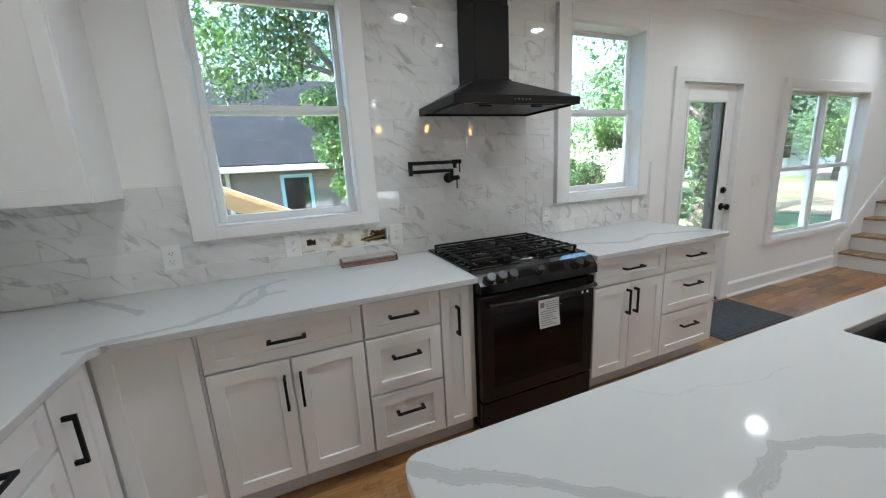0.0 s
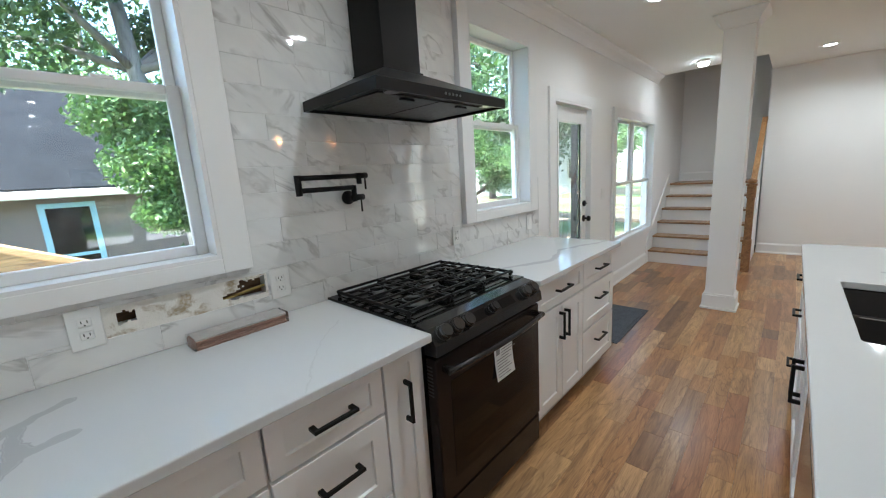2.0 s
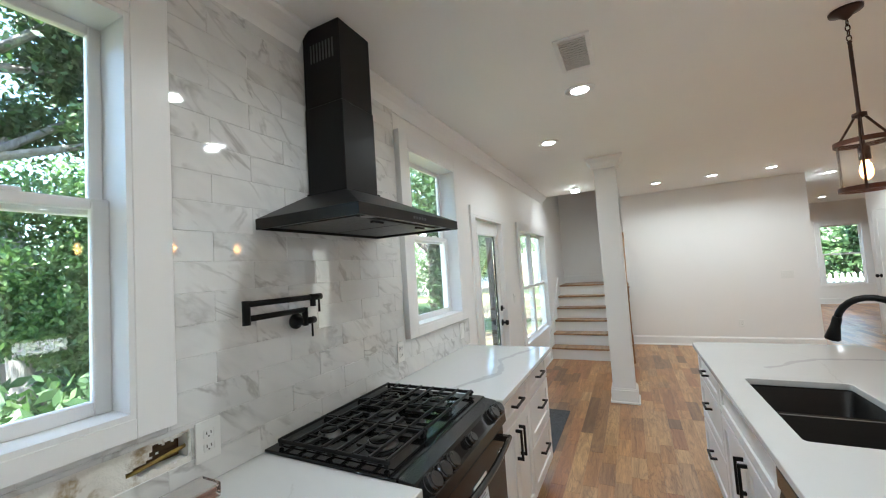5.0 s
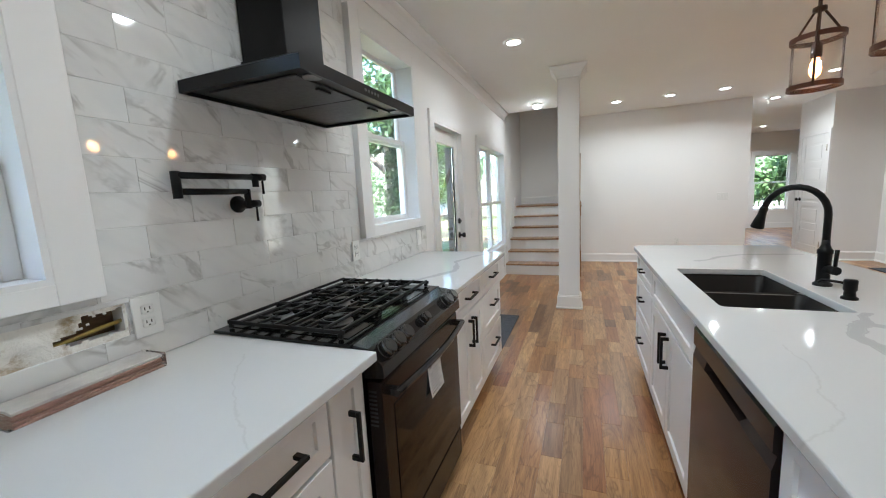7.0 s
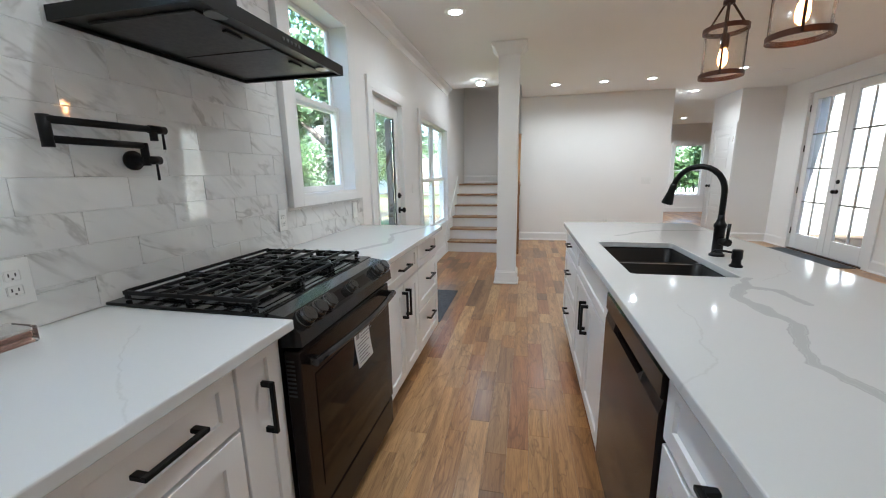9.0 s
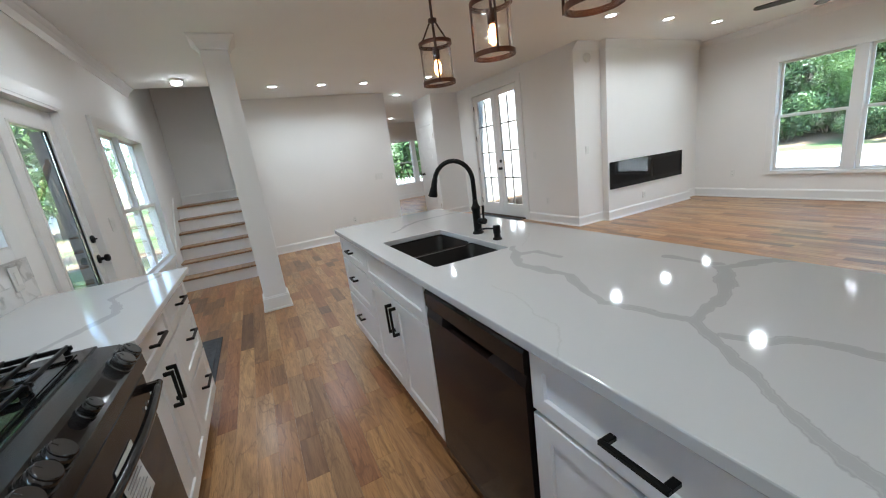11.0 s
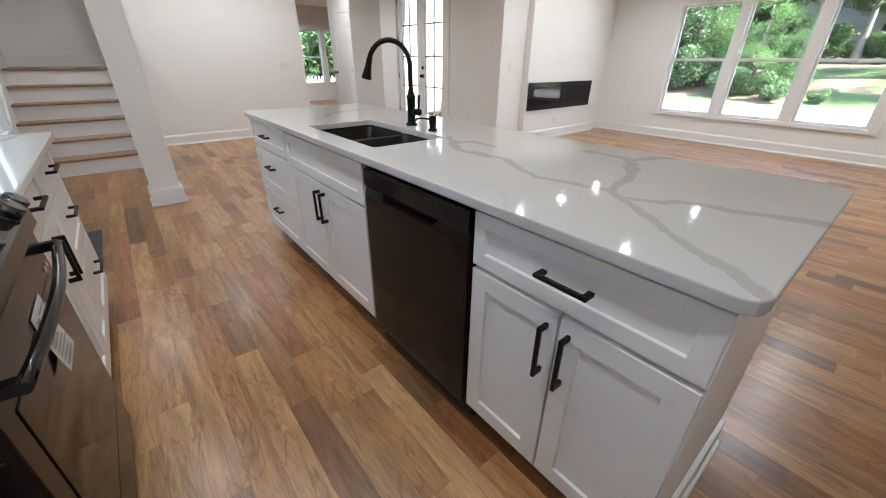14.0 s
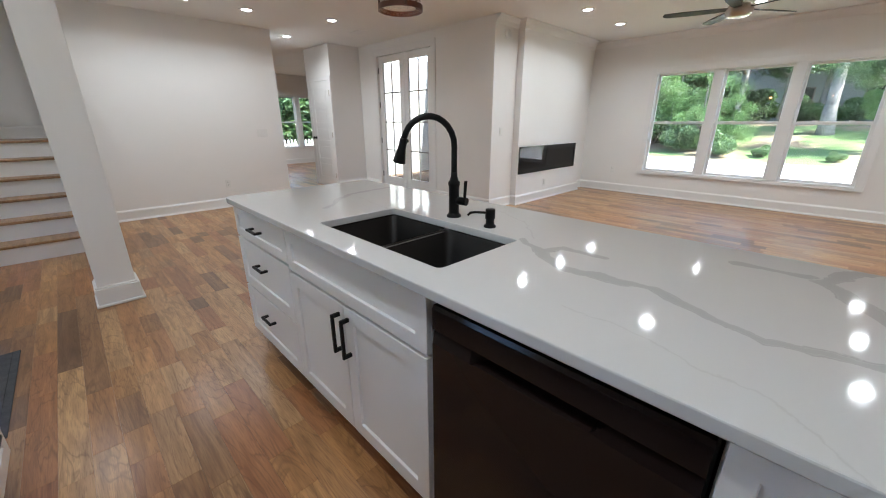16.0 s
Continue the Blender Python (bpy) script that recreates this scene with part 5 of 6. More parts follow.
# ---- column ----
col = thing("column", (4.745, 1.547, 0), "square white painted column with base and capital", "column")
cx, cy = 4.745, 1.547
bm = bmesh.new()
box(bm, cx - 0.112, cx + 0.112, cy - 0.112, cy + 0.112, 0.15, CEIL - 0.1, 0.002)
part("shaft", bm, M["trim"], col)
bm = bmesh.new()
for hw, z0, z1 in ((0.145, 0.0, 0.02), (0.133, 0.02, 0.14), (0.124, 0.14, 0.155)):
    box(bm, cx - hw, cx + hw, cy - hw, cy + hw, z0, z1, 0.004)
part("plinth", bm, M["trim"], col)
bm = bmesh.new()
rings = []
for o, z in [(0.112, CEIL - 0.12), (0.122, CEIL - 0.115), (0.13, CEIL - 0.09), (0.15, CEIL - 0.055), (0.18, CEIL - 0.025), (0.19, CEIL - 0.012), (0.19, CEIL - 0.0005)]:
    rings.append([bm.verts.new((cx + sx * o, cy + sy * o, z)) for sx, sy in ((-1, -1), (1, -1), (1, 1), (-1, 1))])
for a, b in zip(rings, rings[1:]):
    for i in range(4):
        bm.faces.new((a[i], a[(i + 1) % 4], b[(i + 1) % 4], b[i]))
bm.faces.new(rings[0][::-1])
bm.faces.new(rings[-1])
part("capital", bm, M["trim"], col)

# ---- stairs ----
st = thing("stairs", (6.39, 2.05, 0), "straight oak stairs with white risers up to a landing", "stairs", kind="structure")
RISE, GO, SY0, SY1 = 0.184, 0.235, 1.50, NORTH - 0.022
for i in range(6):
    x = 6.39 + GO * i
    bm = bmesh.new()
    box(bm, x, x + 0.02, SY0, SY1, RISE * i, RISE * (i + 1) - 0.028)
    part("riser", bm, M["trim"], st)
    bm = bmesh.new()
    deep = 8.35 - x if i == 5 else GO + 0.02
    box(bm, x - 0.028, x + deep, SY0 - (0.02 if i < 5 else 0), SY1, RISE * (i + 1) - 0.027, RISE * (i + 1), 0.008, 2)
    part("tread", bm, M["tread"], st)
bm = bmesh.new()
prism(bm, [(6.34, 0.0), (6.42, 0.0), (7.62, 0.93), (7.62, 1.25), (7.52, 1.25), (6.34, 0.33), (6.31, 0.26), (6.31, 0)], "y", NORTH - 0.02, NORTH - 0.001)
part("skirt_board", bm, M["trim"], st)
bm = bmesh.new()
prism(bm, [(6.40, 0.0), (7.62, 0.0), (7.62, 1.07), (7.57, 1.07), (6.40, 0.155)], "y", 1.46, 1.498)
part("stringer", bm, M["trim"], st)
run("baseboard_landing", [(8.35, 1.45), (8.35, NORTH)], [(o, hgt + 6 * RISE) for o, hgt in BASE], M["trim"], "white baseboard on the stair landing")
rail = thing("stair_railing", (6.34, 1.475, 0), "oak newel post and handrail with white balusters", "railing")
bm = bmesh.new()
box(bm, 6.305, 6.395, 1.43, 1.52, 0.0, 0.42, 0.004)
box(bm, 6.312, 6.388, 1.437, 1.513, 0.42, 0.95, 0.004)
box(bm, 6.305, 6.395, 1.43, 1.52, 0.95, 1.1, 0.004)
box(bm, 6.295, 6.405, 1.42, 1.53, 1.1, 1.125, 0.006)
lathe(bm, [(0.03, 0.0), (0.045, 0.012), (0.05, 0.035), (0.035, 0.06), (0.008, 0.07)], (6.35, 1.475, 1.125), 16)
part("newel_post", bm, M["newel"], rail)
bm = bmesh.new()
slope = RISE / GO
prism(bm, [(6.39, 1.0), (7.6, 1.0 + 1.21 * slope), (7.6, 1.06 + 1.21 * slope), (6.39, 1.06)], "y", 1.445, 1.505)
part("handrail", bm, M["newel"], rail)
for i in range(9):
    x = 6.49 + i * 0.125
    bm = bmesh.new()
    z0 = 0.155 + max(0, x - 6.40) * 0.782 - 0.005
    box(bm, x - 0.016, x + 0.016, 1.46, 1.492, z0, 1.0 + (x - 6.39) * slope + 0.005)
    part("baluster", bm, M["trim"], rail)

# door mat
mt = thing("door_mat", (3.72, 2.32, 0), "dark grey rectangular door mat", "mat")
bm = bmesh.new()
box(bm, 3.32, 4.24, 2.06, 2.6, 0.0003, 0.007, 0.002)
part("mat", bm, M["mat"], mt)
bm = bmesh.new()
box(bm, 3.35, 4.21, 2.09, 2.57, 0.007, 0.011, 0.002)
part("carpet", bm, M["mat"], mt)
mt = thing("door_mat", (6.71, -2.6, 0), "dark grey door mat in front of the glazed doors", "mat")
bm = bmesh.new()
box(bm, 6.0, 7.4, -2.89, -2.5, 0.0003, 0.009, 0.003)
part("mat", bm, M["mat"], mt)

# fireplace
fp = thing("fireplace", (BREAST, -4.41, 0.49), "long black glass electric fireplace set in the wall", "fireplace")
bm = bmesh.new()
F0, F1, G0, G1 = -5.325, -3.5, 0.49, 0.915
box(bm, BREAST - 0.022, BREAST - 0.001, F0, F0 + 0.04, G0, G1, 0.003)
box(bm, BREAST - 0.022, BREAST - 0.001, F1 - 0.04, F1, G0, G1, 0.003)
box(bm, BREAST - 0.022, BREAST - 0.001, F0 + 0.04, F1 - 0.04, G1 - 0.075, G1, 0.003)
box(bm, BREAST - 0.022, BREAST - 0.001, F0 + 0.04, F1 - 0.04, G0, G0 + 0.075, 0.003)
part("frame", bm, M["enamel"], fp)
bm = bmesh.new()
box(bm, BREAST - 0.014, BREAST - 0.008, F0 + 0.04, F1 - 0.04, G0 + 0.075, G1 - 0.075)
part("glass_front", bm, M["blackglass"], fp)

# ---- lamps ----
down = thing("recessed_light", (0, 0, CEIL), "lit round recessed ceiling light with white trim", "ceiling light", "recessed lights")
bm = bmesh.new()
lathe(bm, [(0.092, 0.0), (0.092, -0.003), (0.085, -0.007), (0.06, -0.008), (0.056, -0.001)], (0, 0, CEIL), 32)
part("trim_ring", bm, M["trim"], down)
bm = bmesh.new()
lathe(bm, [(0.056, -0.004), (0.056, -0.006), (0.04, -0.0075), (0.01, -0.008)], (0, 0, CEIL), 32)
part("lens", bm, M["led"], down)
# the (0.01, 1.6) lamp is unseen, added to the row to brighten the west counter
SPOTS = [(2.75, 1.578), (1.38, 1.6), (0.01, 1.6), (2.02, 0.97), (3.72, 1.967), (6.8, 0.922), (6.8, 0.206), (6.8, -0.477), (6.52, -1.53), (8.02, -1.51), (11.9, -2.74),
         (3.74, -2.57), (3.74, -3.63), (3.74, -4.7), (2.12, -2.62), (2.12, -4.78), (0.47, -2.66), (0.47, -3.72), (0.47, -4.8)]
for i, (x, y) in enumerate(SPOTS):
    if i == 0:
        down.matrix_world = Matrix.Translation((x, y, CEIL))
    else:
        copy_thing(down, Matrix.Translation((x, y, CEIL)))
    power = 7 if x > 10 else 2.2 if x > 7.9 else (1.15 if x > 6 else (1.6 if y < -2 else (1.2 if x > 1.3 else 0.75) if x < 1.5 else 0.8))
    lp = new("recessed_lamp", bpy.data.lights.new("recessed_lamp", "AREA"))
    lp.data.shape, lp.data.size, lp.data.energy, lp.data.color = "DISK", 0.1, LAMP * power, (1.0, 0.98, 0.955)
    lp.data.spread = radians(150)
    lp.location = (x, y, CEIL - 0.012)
fl = thing("flush_light", (6.22, 2.045, CEIL), "small lit surface-mounted ceiling light", "ceiling light")
bm = bmesh.new()
lathe(bm, [(0.07, 0.0), (0.07, -0.02), (0.062, -0.03)], (6.22, 2.045, CEIL), 28)
part("base", bm, M["trim"], fl)
bm = bmesh.new()
lathe(bm, [(0.058, -0.03), (0.06, -0.045), (0.05, -0.062), (0.015, -0.068)], (6.22, 2.045, CEIL), 28)
part("diffuser", bm, M["led"], fl)
lp = new("flush_lamp", bpy.data.lights.new("flush_lamp", "AREA"))
lp.data.shape, lp.data.size, lp.data.energy, lp.data.color = "DISK", 0.12, LAMP * 1.0, (1.0, 0.98, 0.955)
lp.location = (6.22, 2.045, CEIL - 0.075)


def pendant(x, y):
    p = thing("pendant_light", (x, y, CEIL), "bronze lantern pendant with seeded glass and warm bulb", "pendant light", "pendants above the island")
    zb, zt, R = 1.782, 2.025, 0.094
    for z, nm in ((zb, "bottom_ring"), (zt - 0.022, "top_ring")):
        bm = bmesh.new()
        pr = [(R, z), (R + 0.007, z), (R + 0.007, z + 0.022), (R, z + 0.022)]
        n = 36
        rings = [[bm.verts.new((x + q * math.cos(2 * math.pi * k / n), y + q * math.sin(2 * math.pi * k / n), hh)) for q, hh in pr] for k in range(n)]
        for k in range(n):
            a, b = rings[k], rings[(k + 1) % n]
            for j in range(4):
                bm.faces.new((a[j], a[(j + 1) % 4], b[(j + 1) % 4], b[j]))
        part(nm, bm, M["copper"], p)
    bm = bmesh.new()
    n = 36
    rings = [[bm.verts.new((x + q * math.cos(2 * math.pi * k / n), y + q * math.sin(2 * math.pi * k / n), hh)) for q, hh in ((R - 0.002, zb + 0.004), (R - 0.002, zt - 0.004), (R - 0.005, zt - 0.004), (R - 0.005, zb + 0.004))] for k in range(n)]
    for k in range(n):
        a, b = rings[k], rings[(k + 1) % n]
        for j in range(4):
            bm.faces.new((a[j], b[j], b[(j + 1) % 4], a[(j + 1) % 4])).smooth = True
    part("glass_shade", bm, M["seeded"], p).visible_shadow = False
    for k in range(3):
        a = 2 * math.pi * k / 3 + 0.6
        cx_, cy_ = math.cos(a), math.sin(a)
        bm = bmesh.new()
        rr = R + 0.009
        pipe(bm, [(x + cx_ * rr, y + cy_ * rr, zb + 0.002), (x + cx_ * rr, y + cy_ * rr, zt - 0.01), (x + cx_ * rr * 0.95, y + cy_ * rr * 0.95, zt + 0.004), (x + cx_ * 0.022, y + cy_ * 0.022, 2.135), (x + cx_ * 0.012, y + cy_ * 0.012, 2.15)], 0.0055, 6)
        part("strap", bm, M["bronze"], p)
    bm = bmesh.new()
    lathe(bm, [(0.012, 1.925), (0.021, 1.93), (0.021, 1.985), (0.012, 1.995), (0.007, 2.0), (0.007, 2.13), (0.026, 2.135), (0.026, 2.152), (0.009, 2.158), (0.0075, 2.17), (0.0075, 2.5), (0.01, 2.505), (0.004, 2.512)], (x, y, 0), 18)
    part("stem", bm, M["bronze"], p)
    for k in range(4):
        bm = bmesh.new()
        zc = 2.523 + k * 0.026
        ring = []
        for j in range(13):
            t = 2 * math.pi * j / 12
            o = 0.0085 * math.cos(t)
            ring.append((x + (o if k % 2 else 0), y + (0 if k % 2 else o), zc + 0.016 * math.sin(t)))
        pipe(bm, ring, 0.0026, 6, False)
        part("chain_link", bm, M["bronze"], p)
    bm = bmesh.new()
    lathe(bm, [(0.004, 2.615), (0.012, 2.622), (0.03, 2.64), (0.06, 2.652), (0.062, CEIL - 0.0005)], (x, y, 0), 28)
    part("canopy", bm, M["bronze"], p)
    bm = bmesh.new()
    lathe(bm, [(0.012, 1.926), (0.013, 1.915), (0.02, 1.9), (0.024, 1.875), (0.02, 1.848), (0.006, 1.832)][::-1], (x, y, 0), 20)
    bulb = part("bulb", bm, M["bulbglass"], p)
    bm = bmesh.new()
    for k in range(4):
        a = math.pi * k / 2 + 0.4
        tube(bm, (x + 0.021 * math.cos(a), y + 0.021 * math.sin(a), 1.85), (x + 0.0215 * math.cos(a), y + 0.0215 * math.sin(a), 1.905), 0.0035, n=6)
    part("filament", bm, M["filament"], bulb)


for px in (2.635, 2.04, 1.445):
    pendant(px, 0.345)

# ceiling vent
v = thing("ceiling_vent", (2.27, 1.55, CEIL), "white louvred ceiling air vent", "vent")
bm = bmesh.new()
x0, x1, y0, y1 = 2.1, 2.46, 1.46, 1.64
for a in ((x0, x1, y0, y0 + 0.025), (x0, x1, y1 - 0.025, y1), (x0, x0 + 0.025, y0 + 0.025, y1 - 0.025), (x1 - 0.025, x1, y0 + 0.025, y1 - 0.025)):
    box(bm, *a, CEIL - 0.01, CEIL - 0.0005, 0.002)
part("frame", bm, M["trim"], v)
# near-black sheet added in place of the unlit duct behind the louvres
bm = bmesh.new()
box(bm, x0 + 0.02, x1 - 0.02, y0 + 0.02, y1 - 0.02, CEIL - 0.002, CEIL - 0.001)
part("backing", bm, M["slot"], v)
for i in range(13):
    bm = bmesh.new()
    x = x0 + 0.036 + i * 0.024
    box(bm, x, x + 0.006, y0 + 0.025, y1 - 0.025, CEIL - 0.011, CEIL - 0.002)
    part("louvre", bm, M["trim"], v)
v = thing("ceiling_vent", (6.9, -2.2, CEIL), "small white ceiling vent near the glazed doors", "vent")
bm = bmesh.new()
box(bm, 6.75, 7.05, -2.28, -2.12, CEIL - 0.008, CEIL - 0.0005, 0.003)
part("frame", bm, M["trim"], v)

# ceiling fan
FX, FY = 2.14, -3.86
fan = thing("ceiling_fan", (FX, FY, CEIL), "five-blade ceiling fan, dark blades and nickel motor", "ceiling fan")
bm = bmesh.new()
lathe(bm, [(0.065, CEIL - 0.0005), (0.06, CEIL - 0.03), (0.02, CEIL - 0.05), (0.0125, CEIL - 0.055), (0.0125, 2.49), (0.03, 2.485), (0.035, 2.475)][::-1], (FX, FY, 0), 28)
part("downrod", bm, M["nickel"], fan)
bm = bmesh.new()
lathe(bm, [(0.02, 2.345), (0.085, 2.35), (0.118, 2.375), (0.125, 2.41), (0.118, 2.445), (0.095, 2.463), (0.05, 2.475), (0.03, 2.48)], (FX, FY, 0), 32)
part("motor", bm, M["nickel"], fan)
for k in range(5):
    a = 2 * math.pi * k / 5 + 0.35
    m4 = Matrix.Translation((FX, FY, 2.43)) @ Matrix.Rotation(a, 4, "Z") @ Matrix.Rotation(radians(11), 4, "X")
    bm = bmesh.new()
    prism(bm, [(0.09, -0.03), (0.2, -0.05), (0.45, -0.062), (0.67, -0.055), (0.71, -0.03), (0.715, 0.0), (0.7, 0.035), (0.5, 0.045), (0.2, 0.04), (0.09, 0.03)], "z", -0.004, 0.004)
    bm.transform(m4)
    part("blade", bm, M["blade"], fan)

# ---- outside ----
def land(x, y):
    """The height of the ground."""
    def ease(a, b, t):
        t = min(1, max(0, (t - a) / (b - a)))
        return t * t * (3 - 2 * t)
    z = -0.55 - 0.65 * ease(3.5, 9, y) * (1 - ease(5, 12, x)) + 0.35 * ease(8, 16, y) * ease(5, 12, x)
    z += 1.7 * (1 - ease(-33, -20.8, y))
    return z + 0.05 * noise.noise((x * 0.3, y * 0.3, 0)) * (1 if abs(y + 17.5) > 6 else 0)


bm = bmesh.new()
ax = [-400, -150, -70] + [-45 + 1.5 * i for i in range(61)] + [70, 150, 400]
gv = [[bm.verts.new((x, y, land(x, y))) for y in ax] for x in ax]
for i in range(len(ax) - 1):
    for j in range(len(ax) - 1):
        bm.faces.new((gv[i][j], gv[i + 1][j], gv[i + 1][j + 1], gv[i][j + 1])).smooth = True
solid("ground", bm, M["ground"], "lawn and leaf litter round the house", "ground", kind="structure")
bm = bmesh.new()
box(bm, -60, 60, -20.8, -13.5, -0.7, -0.5, 0.02)
solid("road", bm, M["concrete"], "pale sunlit concrete street", "road", kind="structure")
bm = bmesh.new()
box(bm, 4.85, 8.99, -5.9, -3.1, -0.55, -0.04)
solid("porch_floor", bm, M["concrete"], "pale concrete porch floor", "porch", kind="structure")
bm = bmesh.new()
box(bm, 4.86, 8.98, -5.75, -5.62, -0.03, 2.85)
for i in range(14):
    x = 4.95 + i * 0.305
    box(bm, x, x + 0.055, -5.62, -5.6, -0.03, 2.85, 0.003)
solid("porch_wall", bm, M["batten"], "cream board and batten wall across the porch", "wall", kind="structure")
# unseen slab, added to dim the porch behind the door panes
bm = bmesh.new()
box(bm, 4.86, 8.98, -4.25, -3.1, 2.6, 2.7)
solid("porch_roof", bm, M["white_out"], "unseen white slab added to shade the porch", "roof", kind="structure")
# unseen blocks over the house, added to keep sun and sky off the porch
for nm, x0, x1, y1 in (("upper_storey", -1.0, 4.84, -2.0), ("upper_storey_east", 9.0, 13.5, -2.0)):
    bm = bmesh.new()
    box(bm, x0, x1, -6.1, y1, 3.0, 5.6)
    solid(nm, bm, M["white_out"], "unseen white block added above the house to shade the porch", "wall", kind="structure")


def leaf_mesh(name, count, blobs, size, mat, seed):
    """Many small leaf quads scattered through a few uneven blobs."""
    rg = np.random.default_rng(seed)
    pick = rg.integers(0, len(blobs), count)
    b = np.array(blobs)[pick]
    d = rg.normal(size=(count, 3))
    d /= np.linalg.norm(d, axis=1)[:, None]
    rad = rg.random(count) ** 0.45
    c = b[:, :3] + d * rad[:, None] * b[:, 3:4] * np.array([1, 1, 0.75])
    u = rg.normal(size=(count, 3))
    u /= np.linalg.norm(u, axis=1)[:, None]
    w = np.cross(u, rg.normal(size=(count, 3)))
    w /= np.linalg.norm(w, axis=1)[:, None]
    s = (size * (0.6 + 0.8 * rg.random(count)))[:, None]
    vs = np.stack([c - u * s, c + w * s * 0.45, c + u * s, c - w * s * 0.45], axis=1).reshape(-1, 3)
    me = bpy.data.meshes.new(name)
    me.from_pydata(vs.tolist(), [], np.arange(count * 4).reshape(-1, 4).tolist())
    me.materials.append(mat)
    return me


def make_tree(at, height, radius, lean, seed, leaves, mat, low=0.32, size=0.11, label="leafy green tree with brown bark", bark=None):
    rg = random.Random(seed)
    t = thing("tree", at, label, "tree", "garden trees")
    bm = bmesh.new()
    top = height * 0.8
    line = [(lean[0] * (k / 7) ** 1.2 * top + 0.06 * rg.uniform(-1, 1), lean[1] * (k / 7) * top + 0.06 * rg.uniform(-1, 1), top * k / 7 - 0.15) for k in range(8)]
    pipe(bm, line, [radius * (1.35 if k == 0 else 1 - k / 7 * 0.75) for k in range(8)], 10)
    blobs = []
    for k in range(13):
        f = rg.uniform(low, 0.95)
        i = min(6, int(f * 7))
        p = Vector(line[i])
        a = rg.uniform(0, 6.28)
        reach = height * rg.uniform(0.16, 0.34) * (1.15 - f * 0.5)
        e = p + Vector((math.cos(a) * reach, math.sin(a) * reach, reach * rg.uniform(0.05, 0.6)))
        m_ = p.lerp(e, 0.5) + Vector((0, 0, reach * 0.12))
        pipe(bm, [p, m_, e], [radius * 0.35, radius * 0.2, radius * 0.06], 6)
        blobs.append((e.x, e.y, e.z, height * rg.uniform(0.09, 0.17)))
        blobs.append((m_.x, m_.y, m_.z + 0.1, height * rg.uniform(0.05, 0.09)))
    blobs.append((line[7][0], line[7][1], top + height * 0.05, height * 0.16))
    part("trunk", bm, bark or M["bark"], t, local=True)
    cr = new("crown", leaf_mesh("crown", leaves, blobs, size, mat, seed))
    cr.parent = t
    return t


def gz(x, y, turn=0):
    return pose(x, y, land(x, y), 0, 0, turn)


# crown takes the dark leaf colour to look backlit; the low branch stays bright
ta = make_tree(gz(2.05, 7.6), 9.5, 0.17, (-0.13, 0.05), 3, 40000, M["leaf2"], 0.52, 0.05, "tall leaning pale-barked tree, crown coloured as backlit, low leaves bright", M["pale_bark"])
td = make_tree(gz(1.7, -28.5), 13, 0.32, (0.03, 0.02), 17, 16000, M["leaf2"], 0.45, 0.12, "tall tree with a bare trunk on the lawn", M["pale_bark"])
tb = make_tree(gz(9.9, 6.4), 12, 0.3, (0.02, 0.03), 5, 18000, M["leaf2"], 0.35, 0.085, "large old tree with ivy on its trunk")
tc = make_tree(gz(4.6, 11.5), 8.5, 0.16, (0.03, -0.04), 8, 24000, M["leaf"], 0.25, 0.06, "leafy green garden tree")
lo = new("low_branch_leaves", leaf_mesh("low_branch_leaves", 26000, [(-0.75, -0.7, 2.9, 0.5), (-0.6, -0.6, 2.3, 0.4), (-0.9, -0.5, 3.5, 0.5), (-0.25, -0.5, 2.55, 0.5), (0.1, -0.4, 2.15, 0.5), (0.15, -0.5, 3.05, 0.55), (-0.1, -0.3, 3.6, 0.6), (0.55, -0.3, 2.7, 0.5), (0.6, -0.4, 3.5, 0.6), (0.4, -0.35, 1.6, 0.35)], 0.036, M["leaf"], 31))
lo.parent = ta
iv = leaf_mesh("ivy", 4500, [(0.0, -0.05, 0.35 + 0.45 * k, 0.5 - 0.02 * k) for k in range(9)], 0.07, M["leaf2"], 4)
ob = new("ivy", iv)
ob.parent = tb
